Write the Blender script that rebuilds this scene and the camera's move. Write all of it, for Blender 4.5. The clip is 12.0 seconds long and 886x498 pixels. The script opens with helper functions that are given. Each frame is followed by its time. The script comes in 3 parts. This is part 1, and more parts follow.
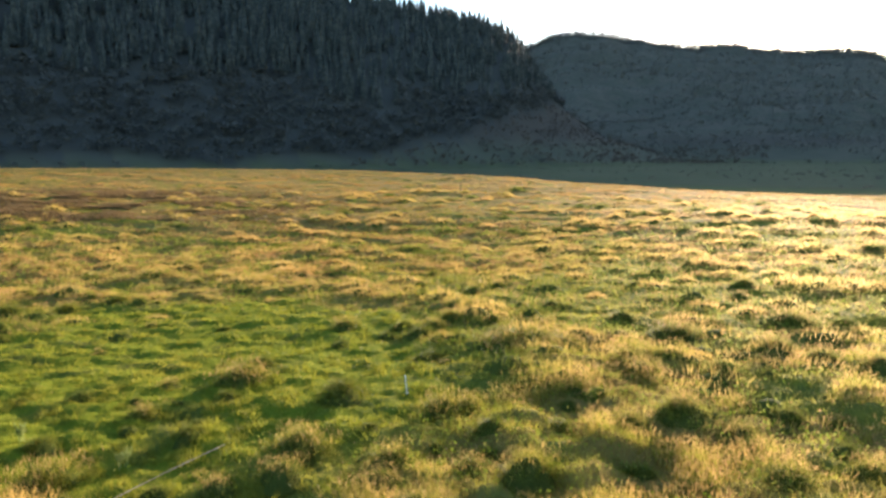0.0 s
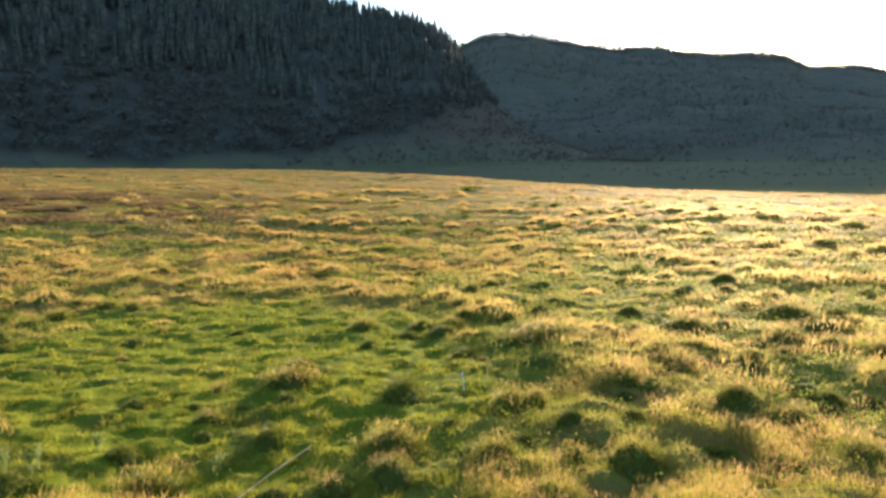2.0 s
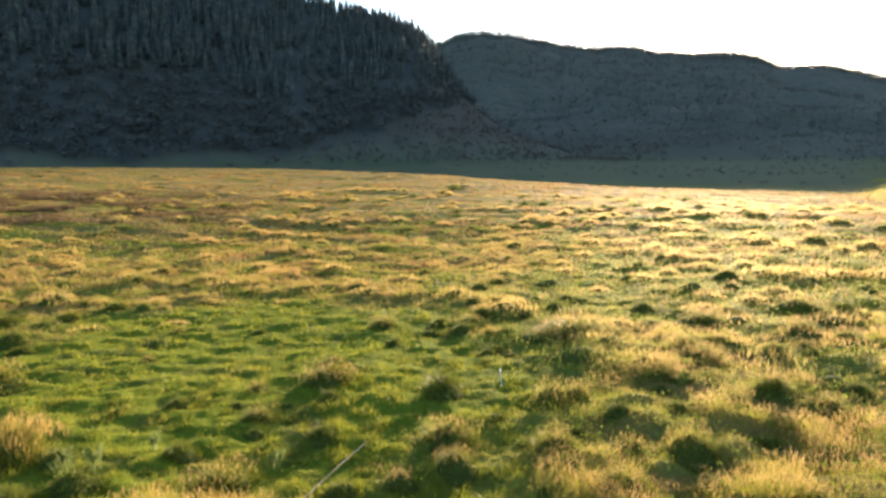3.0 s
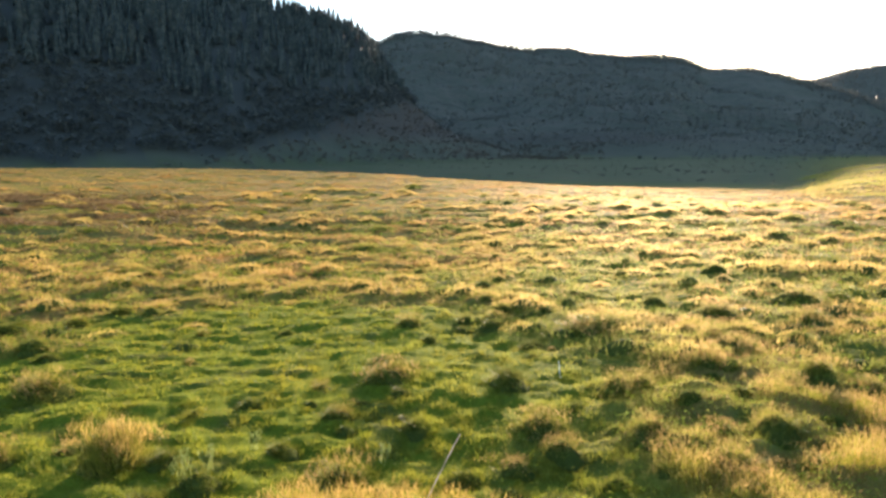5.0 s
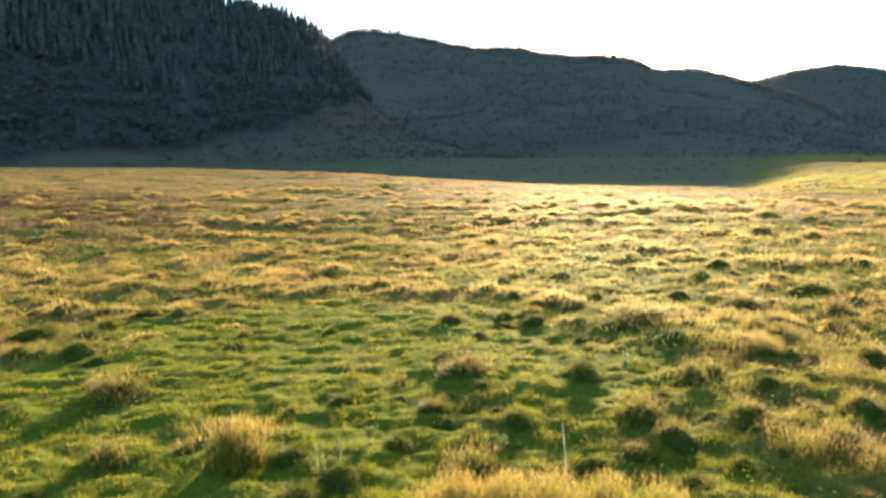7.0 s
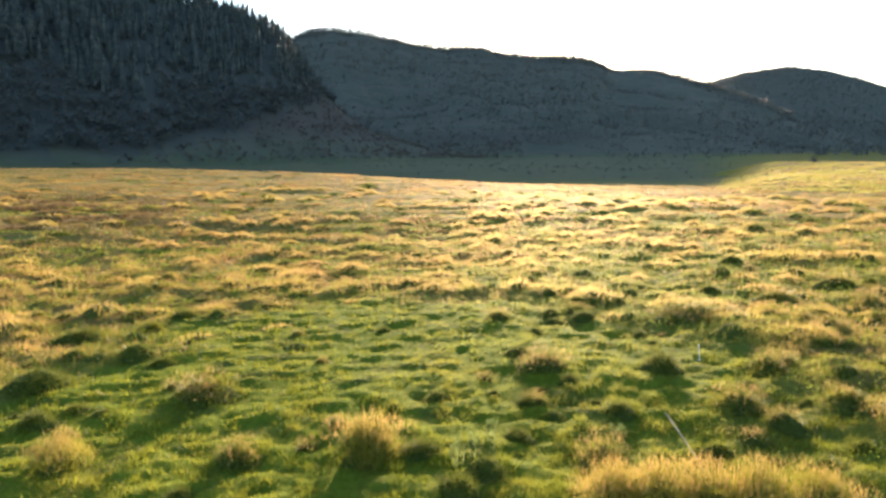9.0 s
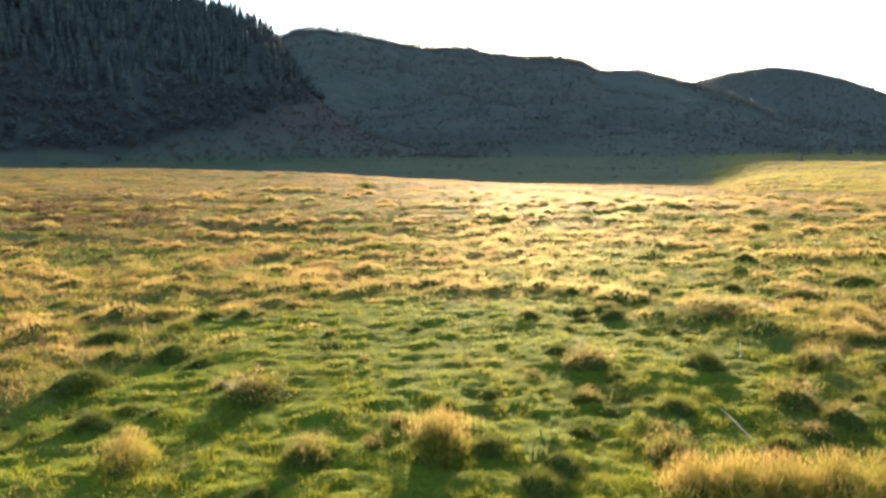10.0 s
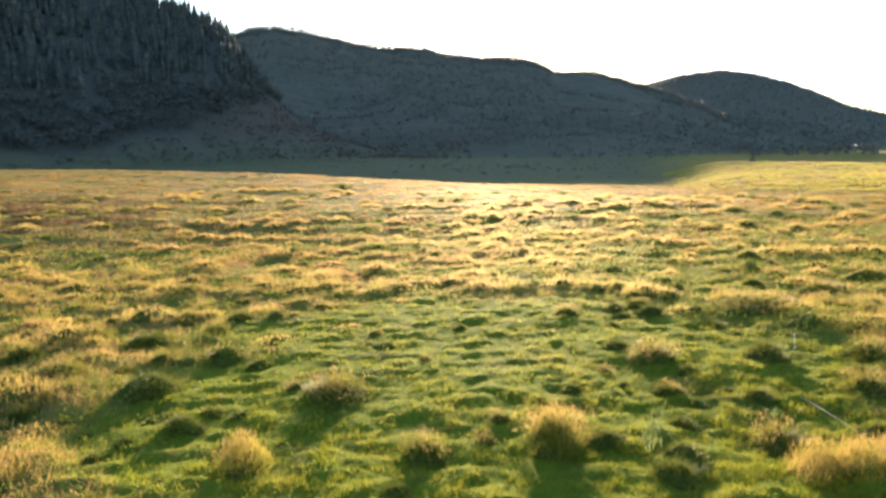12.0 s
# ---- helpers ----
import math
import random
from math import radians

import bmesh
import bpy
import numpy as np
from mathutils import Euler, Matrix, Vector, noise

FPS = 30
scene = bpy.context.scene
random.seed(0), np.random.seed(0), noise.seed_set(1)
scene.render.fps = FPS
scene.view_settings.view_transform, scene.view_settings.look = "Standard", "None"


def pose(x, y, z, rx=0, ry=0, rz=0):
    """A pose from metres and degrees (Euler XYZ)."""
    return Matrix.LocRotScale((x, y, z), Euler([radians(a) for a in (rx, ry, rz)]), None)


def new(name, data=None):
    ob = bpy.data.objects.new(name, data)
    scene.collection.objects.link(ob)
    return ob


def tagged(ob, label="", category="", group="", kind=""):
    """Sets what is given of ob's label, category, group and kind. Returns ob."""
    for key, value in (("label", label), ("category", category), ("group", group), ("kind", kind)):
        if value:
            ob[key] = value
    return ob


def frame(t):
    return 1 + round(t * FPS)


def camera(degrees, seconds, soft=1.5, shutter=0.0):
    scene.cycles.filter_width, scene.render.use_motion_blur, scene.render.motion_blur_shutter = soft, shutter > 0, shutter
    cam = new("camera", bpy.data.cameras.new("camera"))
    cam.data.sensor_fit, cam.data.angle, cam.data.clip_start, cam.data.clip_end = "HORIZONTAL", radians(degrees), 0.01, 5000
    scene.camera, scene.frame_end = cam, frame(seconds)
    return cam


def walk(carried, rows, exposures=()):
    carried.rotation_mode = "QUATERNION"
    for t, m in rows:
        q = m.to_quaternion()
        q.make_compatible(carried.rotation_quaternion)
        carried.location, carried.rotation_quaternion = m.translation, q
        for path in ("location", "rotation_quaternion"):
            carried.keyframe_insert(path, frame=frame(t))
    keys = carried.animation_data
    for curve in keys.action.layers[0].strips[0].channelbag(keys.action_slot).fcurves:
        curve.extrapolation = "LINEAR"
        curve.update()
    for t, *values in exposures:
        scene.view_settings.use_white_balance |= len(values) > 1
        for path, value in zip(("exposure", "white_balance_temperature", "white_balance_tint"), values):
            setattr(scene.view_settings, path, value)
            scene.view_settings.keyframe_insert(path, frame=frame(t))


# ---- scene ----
cam = camera(65.4, 12.0, soft=2.7)
# seconds, eye, yaw, pitch
PATH = [
    (0.0, (-0.887, 0.798, 4.016), 15.779, -8.200),
    (0.5, (-1.478, 0.543, 4.042), 14.294, -8.214),
    (1.0, (-2.078, 0.290, 4.066), 12.841, -8.265),
    (1.5, (-2.687, 0.043, 4.089), 11.488, -8.271),
    (2.0, (-3.306, -0.198, 4.111), 10.209, -8.300),
    (2.5, (-3.934, -0.431, 4.130), 9.315, -8.331),
    (3.0, (-4.573, -0.653, 4.148), 8.275, -8.400),
    (5.0, (-7.226, -1.406, 4.205), 3.209, -8.460),
    (5.5, (-7.912, -1.556, 4.215), 2.161, -8.505),
    (6.0, (-8.606, -1.688, 4.223), 1.223, -8.479),
    (6.5, (-9.306, -1.802, 4.230), 0.273, -8.549),
    (7.0, (-10.012, -1.899, 4.235), -0.660, -8.569),
    (9.0, (-12.869, -2.105, 4.241), -3.867, -8.588),
    (9.5, (-13.583, -2.113, 4.238), -4.279, -8.598),
    (10.0, (-14.294, -2.105, 4.234), -4.903, -8.608),
    (10.5, (-14.999, -2.082, 4.228), -5.644, -8.597),
    (11.0, (-15.696, -2.045, 4.221), -6.518, -8.581),
    (11.5, (-16.383, -1.994, 4.211), -7.472, -8.588),
    (12.0, (-17.057, -1.933, 4.201), -8.483, -8.546),
]
EXPOSURES = [(0.0, 2.08), (12.0, 2.18)]
walk(cam, [(t, pose(*eye, 90 + pitch, 0, yaw)) for t, eye, yaw, pitch in PATH], EXPOSURES)

# ---- world and sun ----
SUN_AZ, SUN_EL = 13.3, 7.8          # degrees from +y towards +x, degrees above the horizon
world = bpy.data.worlds.new("sky")
scene.world = world
world.use_nodes = True
wn = world.node_tree
sky = wn.nodes.new("ShaderNodeTexSky")
sky.sky_type, sky.sun_disc = "NISHITA", False
sky.sun_elevation, sky.sun_rotation = radians(SUN_EL), radians(SUN_AZ)
sky.altitude, sky.air_density, sky.dust_density, sky.ozone_density = 900, 1.0, 1.0, 2.2
wn.links.new(sky.outputs[0], wn.nodes["Background"].inputs[0])
wn.nodes["Background"].inputs[1].default_value = 0.125

sun_data = bpy.data.lights.new("sun", "SUN")
sun_data.energy, sun_data.angle, sun_data.color = 5.0, radians(0.53), (1.0, 0.79, 0.63)
sun = new("sun", sun_data)
sun_way = Vector((math.sin(radians(SUN_AZ)) * math.cos(radians(SUN_EL)), math.cos(radians(SUN_AZ)) * math.cos(radians(SUN_EL)), math.sin(radians(SUN_EL))))
sun.matrix_world = Matrix.Translation((0, 0, 60)) @ (-sun_way).to_track_quat("-Z", "Y").to_matrix().to_4x4()


# ---- materials ----
def material(name):
    m = bpy.data.materials.new(name)
    m.use_nodes = True
    t = m.node_tree
    t.nodes.clear()
    out = t.nodes.new("ShaderNodeOutputMaterial")
    return m, t, out


def node(t, kind, **inputs):
    n = t.nodes.new(kind)
    for k, v in inputs.items():
        n.inputs[k.replace("_", " ")].default_value = v
    return n


def ramp(t, fac, stops):
    r = t.nodes.new("ShaderNodeValToRGB")
    els = r.color_ramp.elements
    while len(els) < len(stops):
        els.new(0.5)
    for e, (p, c) in zip(els, stops):
        e.position, e.color = p, (*c, 1)
    t.links.new(fac, r.inputs[0])
    return r.outputs[0]


def noise_fac(t, scale, detail=3.0, rough=0.6, coords=None):
    n = node(t, "ShaderNodeTexNoise", Scale=scale, Detail=detail, Roughness=rough)
    if coords is None:
        coords = t.nodes.new("ShaderNodeTexCoord").outputs["Object"]
    t.links.new(coords, n.inputs["Vector"])
    return n.outputs["Fac"]


def mix(t, fac, a, b, blend="MIX"):
    n = t.nodes.new("ShaderNodeMix")
    n.data_type, n.blend_type = "RGBA", blend
    for s, v in ((n.inputs[0], fac), (n.inputs[6], a), (n.inputs[7], b)):
        if isinstance(v, (int, float)):
            s.default_value = v
        elif isinstance(v, tuple):
            s.default_value = (*v, 1)
        else:
            t.links.new(v, s)
    return n.outputs[2]


def blade_material(name, stops, through_light=0.5, patch=None, broad=None, rough=0.55, onward_light=0.17):
    """Grass: each blade its own tint, with light shining through it."""
    m, t, out = material(name)
    geo = t.nodes.new("ShaderNodeNewGeometry")
    colour = ramp(t, geo.outputs["Random Per Island"], stops)
    if patch:
        info = t.nodes.new("ShaderNodeNewGeometry")
        colour = mix(t, ramp(t, noise_fac(t, 0.55, 4, 0.65, info.outputs["Position"]), [(0.44, (0, 0, 0)), (0.58, (1, 1, 1))]), colour, mix(t, 0.75, colour, patch))
        if broad:
            colour = mix(t, ramp(t, noise_fac(t, 0.07, 4, 0.6, info.outputs["Position"]), [(0.45, (0, 0, 0)), (0.6, (0.75, 0.75, 0.75))]), colour, broad)
    skin = node(t, "ShaderNodeBsdfPrincipled", Roughness=rough)
    skin.inputs["Specular IOR Level"].default_value = 0.06 if rough < 0.8 else 0.03
    t.links.new(colour, skin.inputs["Base Color"])
    glow = t.nodes.new("ShaderNodeBsdfTranslucent")
    t.links.new(colour, glow.inputs["Color"])
    # light that goes on nearly straight through the thin blade
    onward = node(t, "ShaderNodeBsdfRefraction", Roughness=1.0, IOR=1.3)
    t.links.new(mix(t, 0.3, colour, (0.60, 0.56, 0.50)), onward.inputs["Color"])
    thin = t.nodes.new("ShaderNodeMixShader")
    thin.inputs[0].default_value = onward_light
    t.links.new(glow.outputs[0], thin.inputs[1])
    t.links.new(onward.outputs[0], thin.inputs[2])
    both = t.nodes.new("ShaderNodeMixShader")
    both.inputs[0].default_value = through_light
    t.links.new(skin.outputs[0], both.inputs[1])
    t.links.new(thin.outputs[0], both.inputs[2])
    t.links.new(both.outputs[0], out.inputs[0])
    return m


MAT_SWARD = blade_material("short_green_grass", [(0.0, (0.14, 0.175, 0.014)), (0.5, (0.20, 0.225, 0.019)), (1.0, (0.28, 0.275, 0.032))], 0.58, (0.27, 0.25, 0.028))
MAT_ROUGH = blade_material("rough_mixed_grass", [(0.0, (0.25, 0.25, 0.03)), (0.5, (0.34, 0.29, 0.05)), (1.0, (0.43, 0.31, 0.085))], 0.58, (0.25, 0.285, 0.03), (0.41, 0.29, 0.08))
MAT_GOLD = blade_material("dry_golden_grass", [(0.0, (0.35, 0.23, 0.065)), (0.5, (0.42, 0.27, 0.088)), (1.0, (0.47, 0.295, 0.11))], 0.55, (0.29, 0.235, 0.05), (0.42, 0.235, 0.085))
MAT_CLUMP = blade_material("golden_clump_grass", [(0.0, (0.40, 0.30, 0.07)), (0.5, (0.47, 0.335, 0.09)), (1.0, (0.52, 0.35, 0.12))], 0.55, (0.37, 0.31, 0.06), (0.48, 0.30, 0.095))
MAT_TUFT = blade_material("tussock_grass", [(0.0, (0.09, 0.12, 0.014)), (0.5, (0.155, 0.175, 0.02)), (1.0, (0.27, 0.245, 0.045))], 0.34)
MAT_HERB = blade_material("herb_leaves", [(0.0, (0.12, 0.18, 0.02)), (0.6, (0.20, 0.25, 0.03)), (0.9, (0.30, 0.30, 0.06)), (1.0, (0.40, 0.23, 0.10))], 0.45, rough=0.9)
MAT_BROWN = blade_material("withered_brown", [(0.0, (0.10, 0.065, 0.03)), (0.6, (0.19, 0.12, 0.05)), (1.0, (0.30, 0.20, 0.08))], 0.35)
MAT_OCHRE = blade_material("coarse_ochre_grass", [(0.0, (0.27, 0.165, 0.042)), (0.5, (0.34, 0.205, 0.055)), (1.0, (0.41, 0.25, 0.075))], 0.45, (0.27, 0.22, 0.05), (0.34, 0.19, 0.06), rough=0.9)
MAT_SEED = blade_material("grass_seed_heads", [(0.0, (0.46, 0.31, 0.095)), (0.5, (0.52, 0.34, 0.12)), (1.0, (0.52, 0.31, 0.14))], 0.55, (0.44, 0.33, 0.085), (0.50, 0.30, 0.12))
MAT_STALK = blade_material("seeding_grass_stalks", [(0.0, (0.27, 0.28, 0.03)), (0.5, (0.37, 0.32, 0.05)), (1.0, (0.46, 0.34, 0.09))], 0.60, (0.31, 0.31, 0.035))
MAT_SPRUCE = blade_material("spruce_needles", [(0.0, (0.066, 0.072, 0.060)), (0.6, (0.092, 0.097, 0.080)), (1.0, (0.13, 0.128, 0.102))], 0.12)
MAT_BROADLEAF = blade_material("scrub_leaves", [(0.0, (0.095, 0.092, 0.076)), (0.6, (0.12, 0.113, 0.092)), (1.0, (0.14, 0.127, 0.102))], 0.08)
MAT_RUSTY = blade_material("rusty_scrub_leaves", [(0.0, (0.080, 0.068, 0.052)), (0.6, (0.110, 0.088, 0.066)), (1.0, (0.14, 0.100, 0.074))], 0.1)
MAT_THICKET = blade_material("dark_thicket_leaves", [(0.0, (0.068, 0.069, 0.062)), (0.6, (0.085, 0.085, 0.076)), (1.0, (0.10, 0.098, 0.086))], 0.08)
MAT_WEED = blade_material("pale_weed", [(0.0, (0.17, 0.23, 0.05)), (1.0, (0.32, 0.35, 0.12))], 0.4)


def ground_material():
    m, t, out = material("meadow_ground")
    pos = t.nodes.new("ShaderNodeNewGeometry").outputs["Position"]
    dry = t.nodes.new("ShaderNodeAttribute")
    dry.attribute_name = "dry"
    hill_and_shade = t.nodes.new("ShaderNodeAttribute")
    hill_and_shade.attribute_name = "hill_and_shade"
    fine, mid, wide = noise_fac(t, 6.0, 4, 0.7, pos), noise_fac(t, 0.7, 4, 0.6, pos), noise_fac(t, 0.03, 5, 0.65, pos)
    green = mix(t, fine, (0.085, 0.110, 0.010), (0.18, 0.21, 0.018))
    green = mix(t, ramp(t, mid, [(0.52, (0, 0, 0)), (0.68, (0.7, 0.7, 0.7))]), green, (0.10, 0.095, 0.025))
    gold = mix(t, fine, (0.13, 0.095, 0.025), (0.34, 0.215, 0.06))
    gold = mix(t, ramp(t, mid, [(0.5, (0, 0, 0)), (0.68, (1, 1, 1))]), gold, (0.15, 0.17, 0.04))
    meadow = mix(t, dry.outputs["Fac"], green, gold)
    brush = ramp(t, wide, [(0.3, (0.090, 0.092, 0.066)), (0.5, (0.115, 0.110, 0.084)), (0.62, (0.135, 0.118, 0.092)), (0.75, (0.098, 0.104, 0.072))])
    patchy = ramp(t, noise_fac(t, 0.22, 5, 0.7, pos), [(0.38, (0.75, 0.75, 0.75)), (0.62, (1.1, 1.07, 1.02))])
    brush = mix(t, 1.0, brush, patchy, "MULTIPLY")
    foot = t.nodes.new("ShaderNodeAttribute")
    foot.attribute_name = "foot"
    brush = mix(t, foot.outputs["Fac"], brush, mix(t, noise_fac(t, 0.045, 4, 0.65, pos), (0.066, 0.072, 0.048), (0.125, 0.118, 0.084)))
    near_hill = t.nodes.new("ShaderNodeAttribute")
    near_hill.attribute_name = "near_hill"
    brush = mix(t, near_hill.outputs["Fac"], brush, mix(t, patchy, (0.058, 0.050, 0.040), (0.088, 0.074, 0.060)))
    wood = t.nodes.new("ShaderNodeAttribute")
    wood.attribute_name = "wood"
    brush = mix(t, wood.outputs["Fac"], brush, mix(t, fine, (0.060, 0.060, 0.052), (0.092, 0.090, 0.078)))
    # brush covers the hills, and also darkens the valley floor as painted shade
    colour = mix(t, hill_and_shade.outputs["Fac"], meadow, brush)
    skin = node(t, "ShaderNodeBsdfPrincipled", Roughness=0.95)
    skin.inputs["Specular IOR Level"].default_value = 0.02
    bump = node(t, "ShaderNodeBump", Strength=0.8, Distance=0.08)
    t.links.new(fine, bump.inputs["Height"])
    t.links.new(bump.outputs[0], skin.inputs["Normal"])
    t.links.new(colour, skin.inputs["Base Color"])
    t.links.new(skin.outputs[0], out.inputs[0])
    return m


def solid_material(name, a, b, scale, rough, bump_size=0.004, shine=0.4):
    m, t, out = material(name)
    f, g = noise_fac(t, scale, 5, 0.7), noise_fac(t, scale * 0.15, 3, 0.6)
    colour = mix(t, ramp(t, g, [(0.35, (0, 0, 0)), (0.7, (0.6, 0.6, 0.6))]), mix(t, f, a, b), a)
    skin = node(t, "ShaderNodeBsdfPrincipled", Roughness=rough)
    skin.inputs["Specular IOR Level"].default_value = shine
    bump = node(t, "ShaderNodeBump", Strength=0.7, Distance=bump_size)
    t.links.new(f, bump.inputs["Height"])
    t.links.new(bump.outputs[0], skin.inputs["Normal"])
    t.links.new(colour, skin.inputs["Base Color"])
    t.links.new(skin.outputs[0], out.inputs[0])
    return m


MAT_GROUND = ground_material()
MAT_BARK = solid_material("spruce_bark", (0.07, 0.05, 0.035), (0.16, 0.12, 0.09), 4, 0.9, 0.03, 0.1)
MAT_OLD_WOOD = solid_material("weathered_grey_wood", (0.20, 0.165, 0.12), (0.38, 0.33, 0.26), 30, 0.85, 0.004, 0.1)
MAT_WHITE = solid_material("white_plastic", (0.72, 0.72, 0.70), (0.84, 0.84, 0.82), 20, 0.45, 0.001)


# ---- the lie of the land ----
CX, CY = -9.0, -1.5


def lattice(ix, iy, seed):
    v = np.sin(ix * 127.1 + iy * 311.7 + seed * 74.7) * 43758.5453
    return v - np.floor(v)


def value_noise(x, y, seed=0):
    x, y = np.asarray(x, float), np.asarray(y, float)
    ix, iy = np.floor(x), np.floor(y)
    fx, fy = x - ix, y - iy
    fx, fy = fx * fx * (3 - 2 * fx), fy * fy * (3 - 2 * fy)
    a, b = lattice(ix, iy, seed), lattice(ix + 1, iy, seed)
    c, d = lattice(ix, iy + 1, seed), lattice(ix + 1, iy + 1, seed)
    return (a * (1 - fx) + b * fx) * (1 - fy) + (c * (1 - fx) + d * fx) * fy


def fbm(x, y, seed=0, octaves=4):
    total, amp, s = 0.0, 0.5, 1.0
    for k in range(octaves):
        total = total + amp * value_noise(x * s, y * s, seed + k * 13)
        amp, s = amp * 0.5, s * 2.03
    return total


def smooth(a, b, v):
    u = np.clip((v - a) / (b - a), 0, 1)
    return u * u * (3 - 2 * u)


def polar(x, y):
    dx, dy = np.asarray(x, float) - CX, np.asarray(y, float) - CY
    return np.hypot(dx, dy), np.degrees(np.arctan2(dx, dy))


def dryness(x, y):
    """0: grazed green sward, 1: tall dry grass."""
    green = smooth(1.25, 0.75, np.hypot((x + 13.5) / 10.0, (y - 14) / 11.5) + (fbm(x / 3.5, y / 3.5, 40, 3) - 0.44) * 0.7)
    tongue = 0.8 * smooth(1.3, 0.6, np.hypot((x - 0.5) / 9.0, (y - 30) / 10.0) + (fbm(x / 3, y / 2.4, 44, 3) - 0.44) * 1.4)
    strips = smooth(0.48, 0.58, fbm(x / 9, y / 3.2, 48, 3)) * smooth(18, 28, y + 0.4 * np.clip(-x - 15, 0, 20)) * smooth(110, 45, y) * 0.75
    spots = smooth(0.5, 0.64, fbm(x / 2.2, y / 2.2, 52, 3)) * 0.7
    return np.clip(1 - np.maximum(np.maximum(green, tongue), np.maximum(strips, spots)), 0, 1)


def meadow_height(x, y):
    """The pasture: it falls gently away from the eye, then swells to a low brow."""
    r, az = polar(x, y)
    near = -0.127 + 0.0397 * x - 0.0464 * y
    near = np.clip(near, -4.0, 1.5)
    rim = np.interp(az, [-60, -20, -10, 0, 10, 60], [165, 155, 128, 108, 100, 100])
    z_mid = np.interp(az, [-60, -30, -15, 0, 15, 45], [-1.7, -2.0, -2.2, -1.8, -1.6, -1.2])
    z_rim = np.interp(az, [-60, -44, -34, -16, -9, -4, 2, 8, 14, 20, 26, 30, 45], [0.3, 0.1, -0.2, -1.0, -1.1, -1.5, -2.0, -2.5, -2.8, -3.2, -3.0, -2.4, -1.9])
    floor_z = np.interp(az, [-60, -10, 10, 24, 30, 45], [-5.5, -6.0, -6.5, -6.2, -5.2, -4.2])
    far = z_mid + (z_rim - z_mid) * np.clip((r - 70) / (rim - 70), 0, 1)
    far = far + (floor_z - far) * smooth(rim, rim + 110, r)
    # a second low crest behind the brow on one side
    crest = np.interp(r, [100, 150, 200, 262, 285, 380], [-2.3, -2.0, -2.3, -1.5, -2.4, -5.6])
    far = far + (crest - far) * smooth(24, 29.5, az) * smooth(96, 125, r) * smooth(900, 400, r)
    s = smooth(28, 72, r)
    z = near * (1 - s) + far * s
    z = z + (fbm(x / 9, y / 9, 3, 3) - 0.44) * 0.20 * smooth(170, 60, r)
    z = z + (fbm(x / 5.5, y / 3.0, 15, 2) - 0.38) * 0.62 * smooth(26, 60, r) * smooth(165, 125, r)
    z = z - 0.22 * np.exp(-((x + 8.8) ** 2 + (y - 9.4) ** 2) / 6.0)
    d = dryness(x, y)
    chunks = (smooth(0.34, 0.60, fbm(x / 0.36, y / 0.36, 17, 2)) - 0.5) * 0.035 * (1 - 0.5 * d) * smooth(30, 18, r)
    bumps = chunks + (smooth(0.30, 0.66, fbm(x / 1.9, y / 1.5, 5, 3)) - 0.45) * (0.07 + 0.23 * d) + (smooth(0.28, 0.56, fbm(x / 0.65, y / 0.45, 9, 2)) - 0.5) * (0.075 + 0.065 * d)
    return z + bumps * smooth(0.2, 1.0, r) * (0.5 + 0.5 * smooth(75, 62, np.abs(az))) * (0.25 + 0.75 * smooth(75, 28, r)) * smooth(160, 110, r)


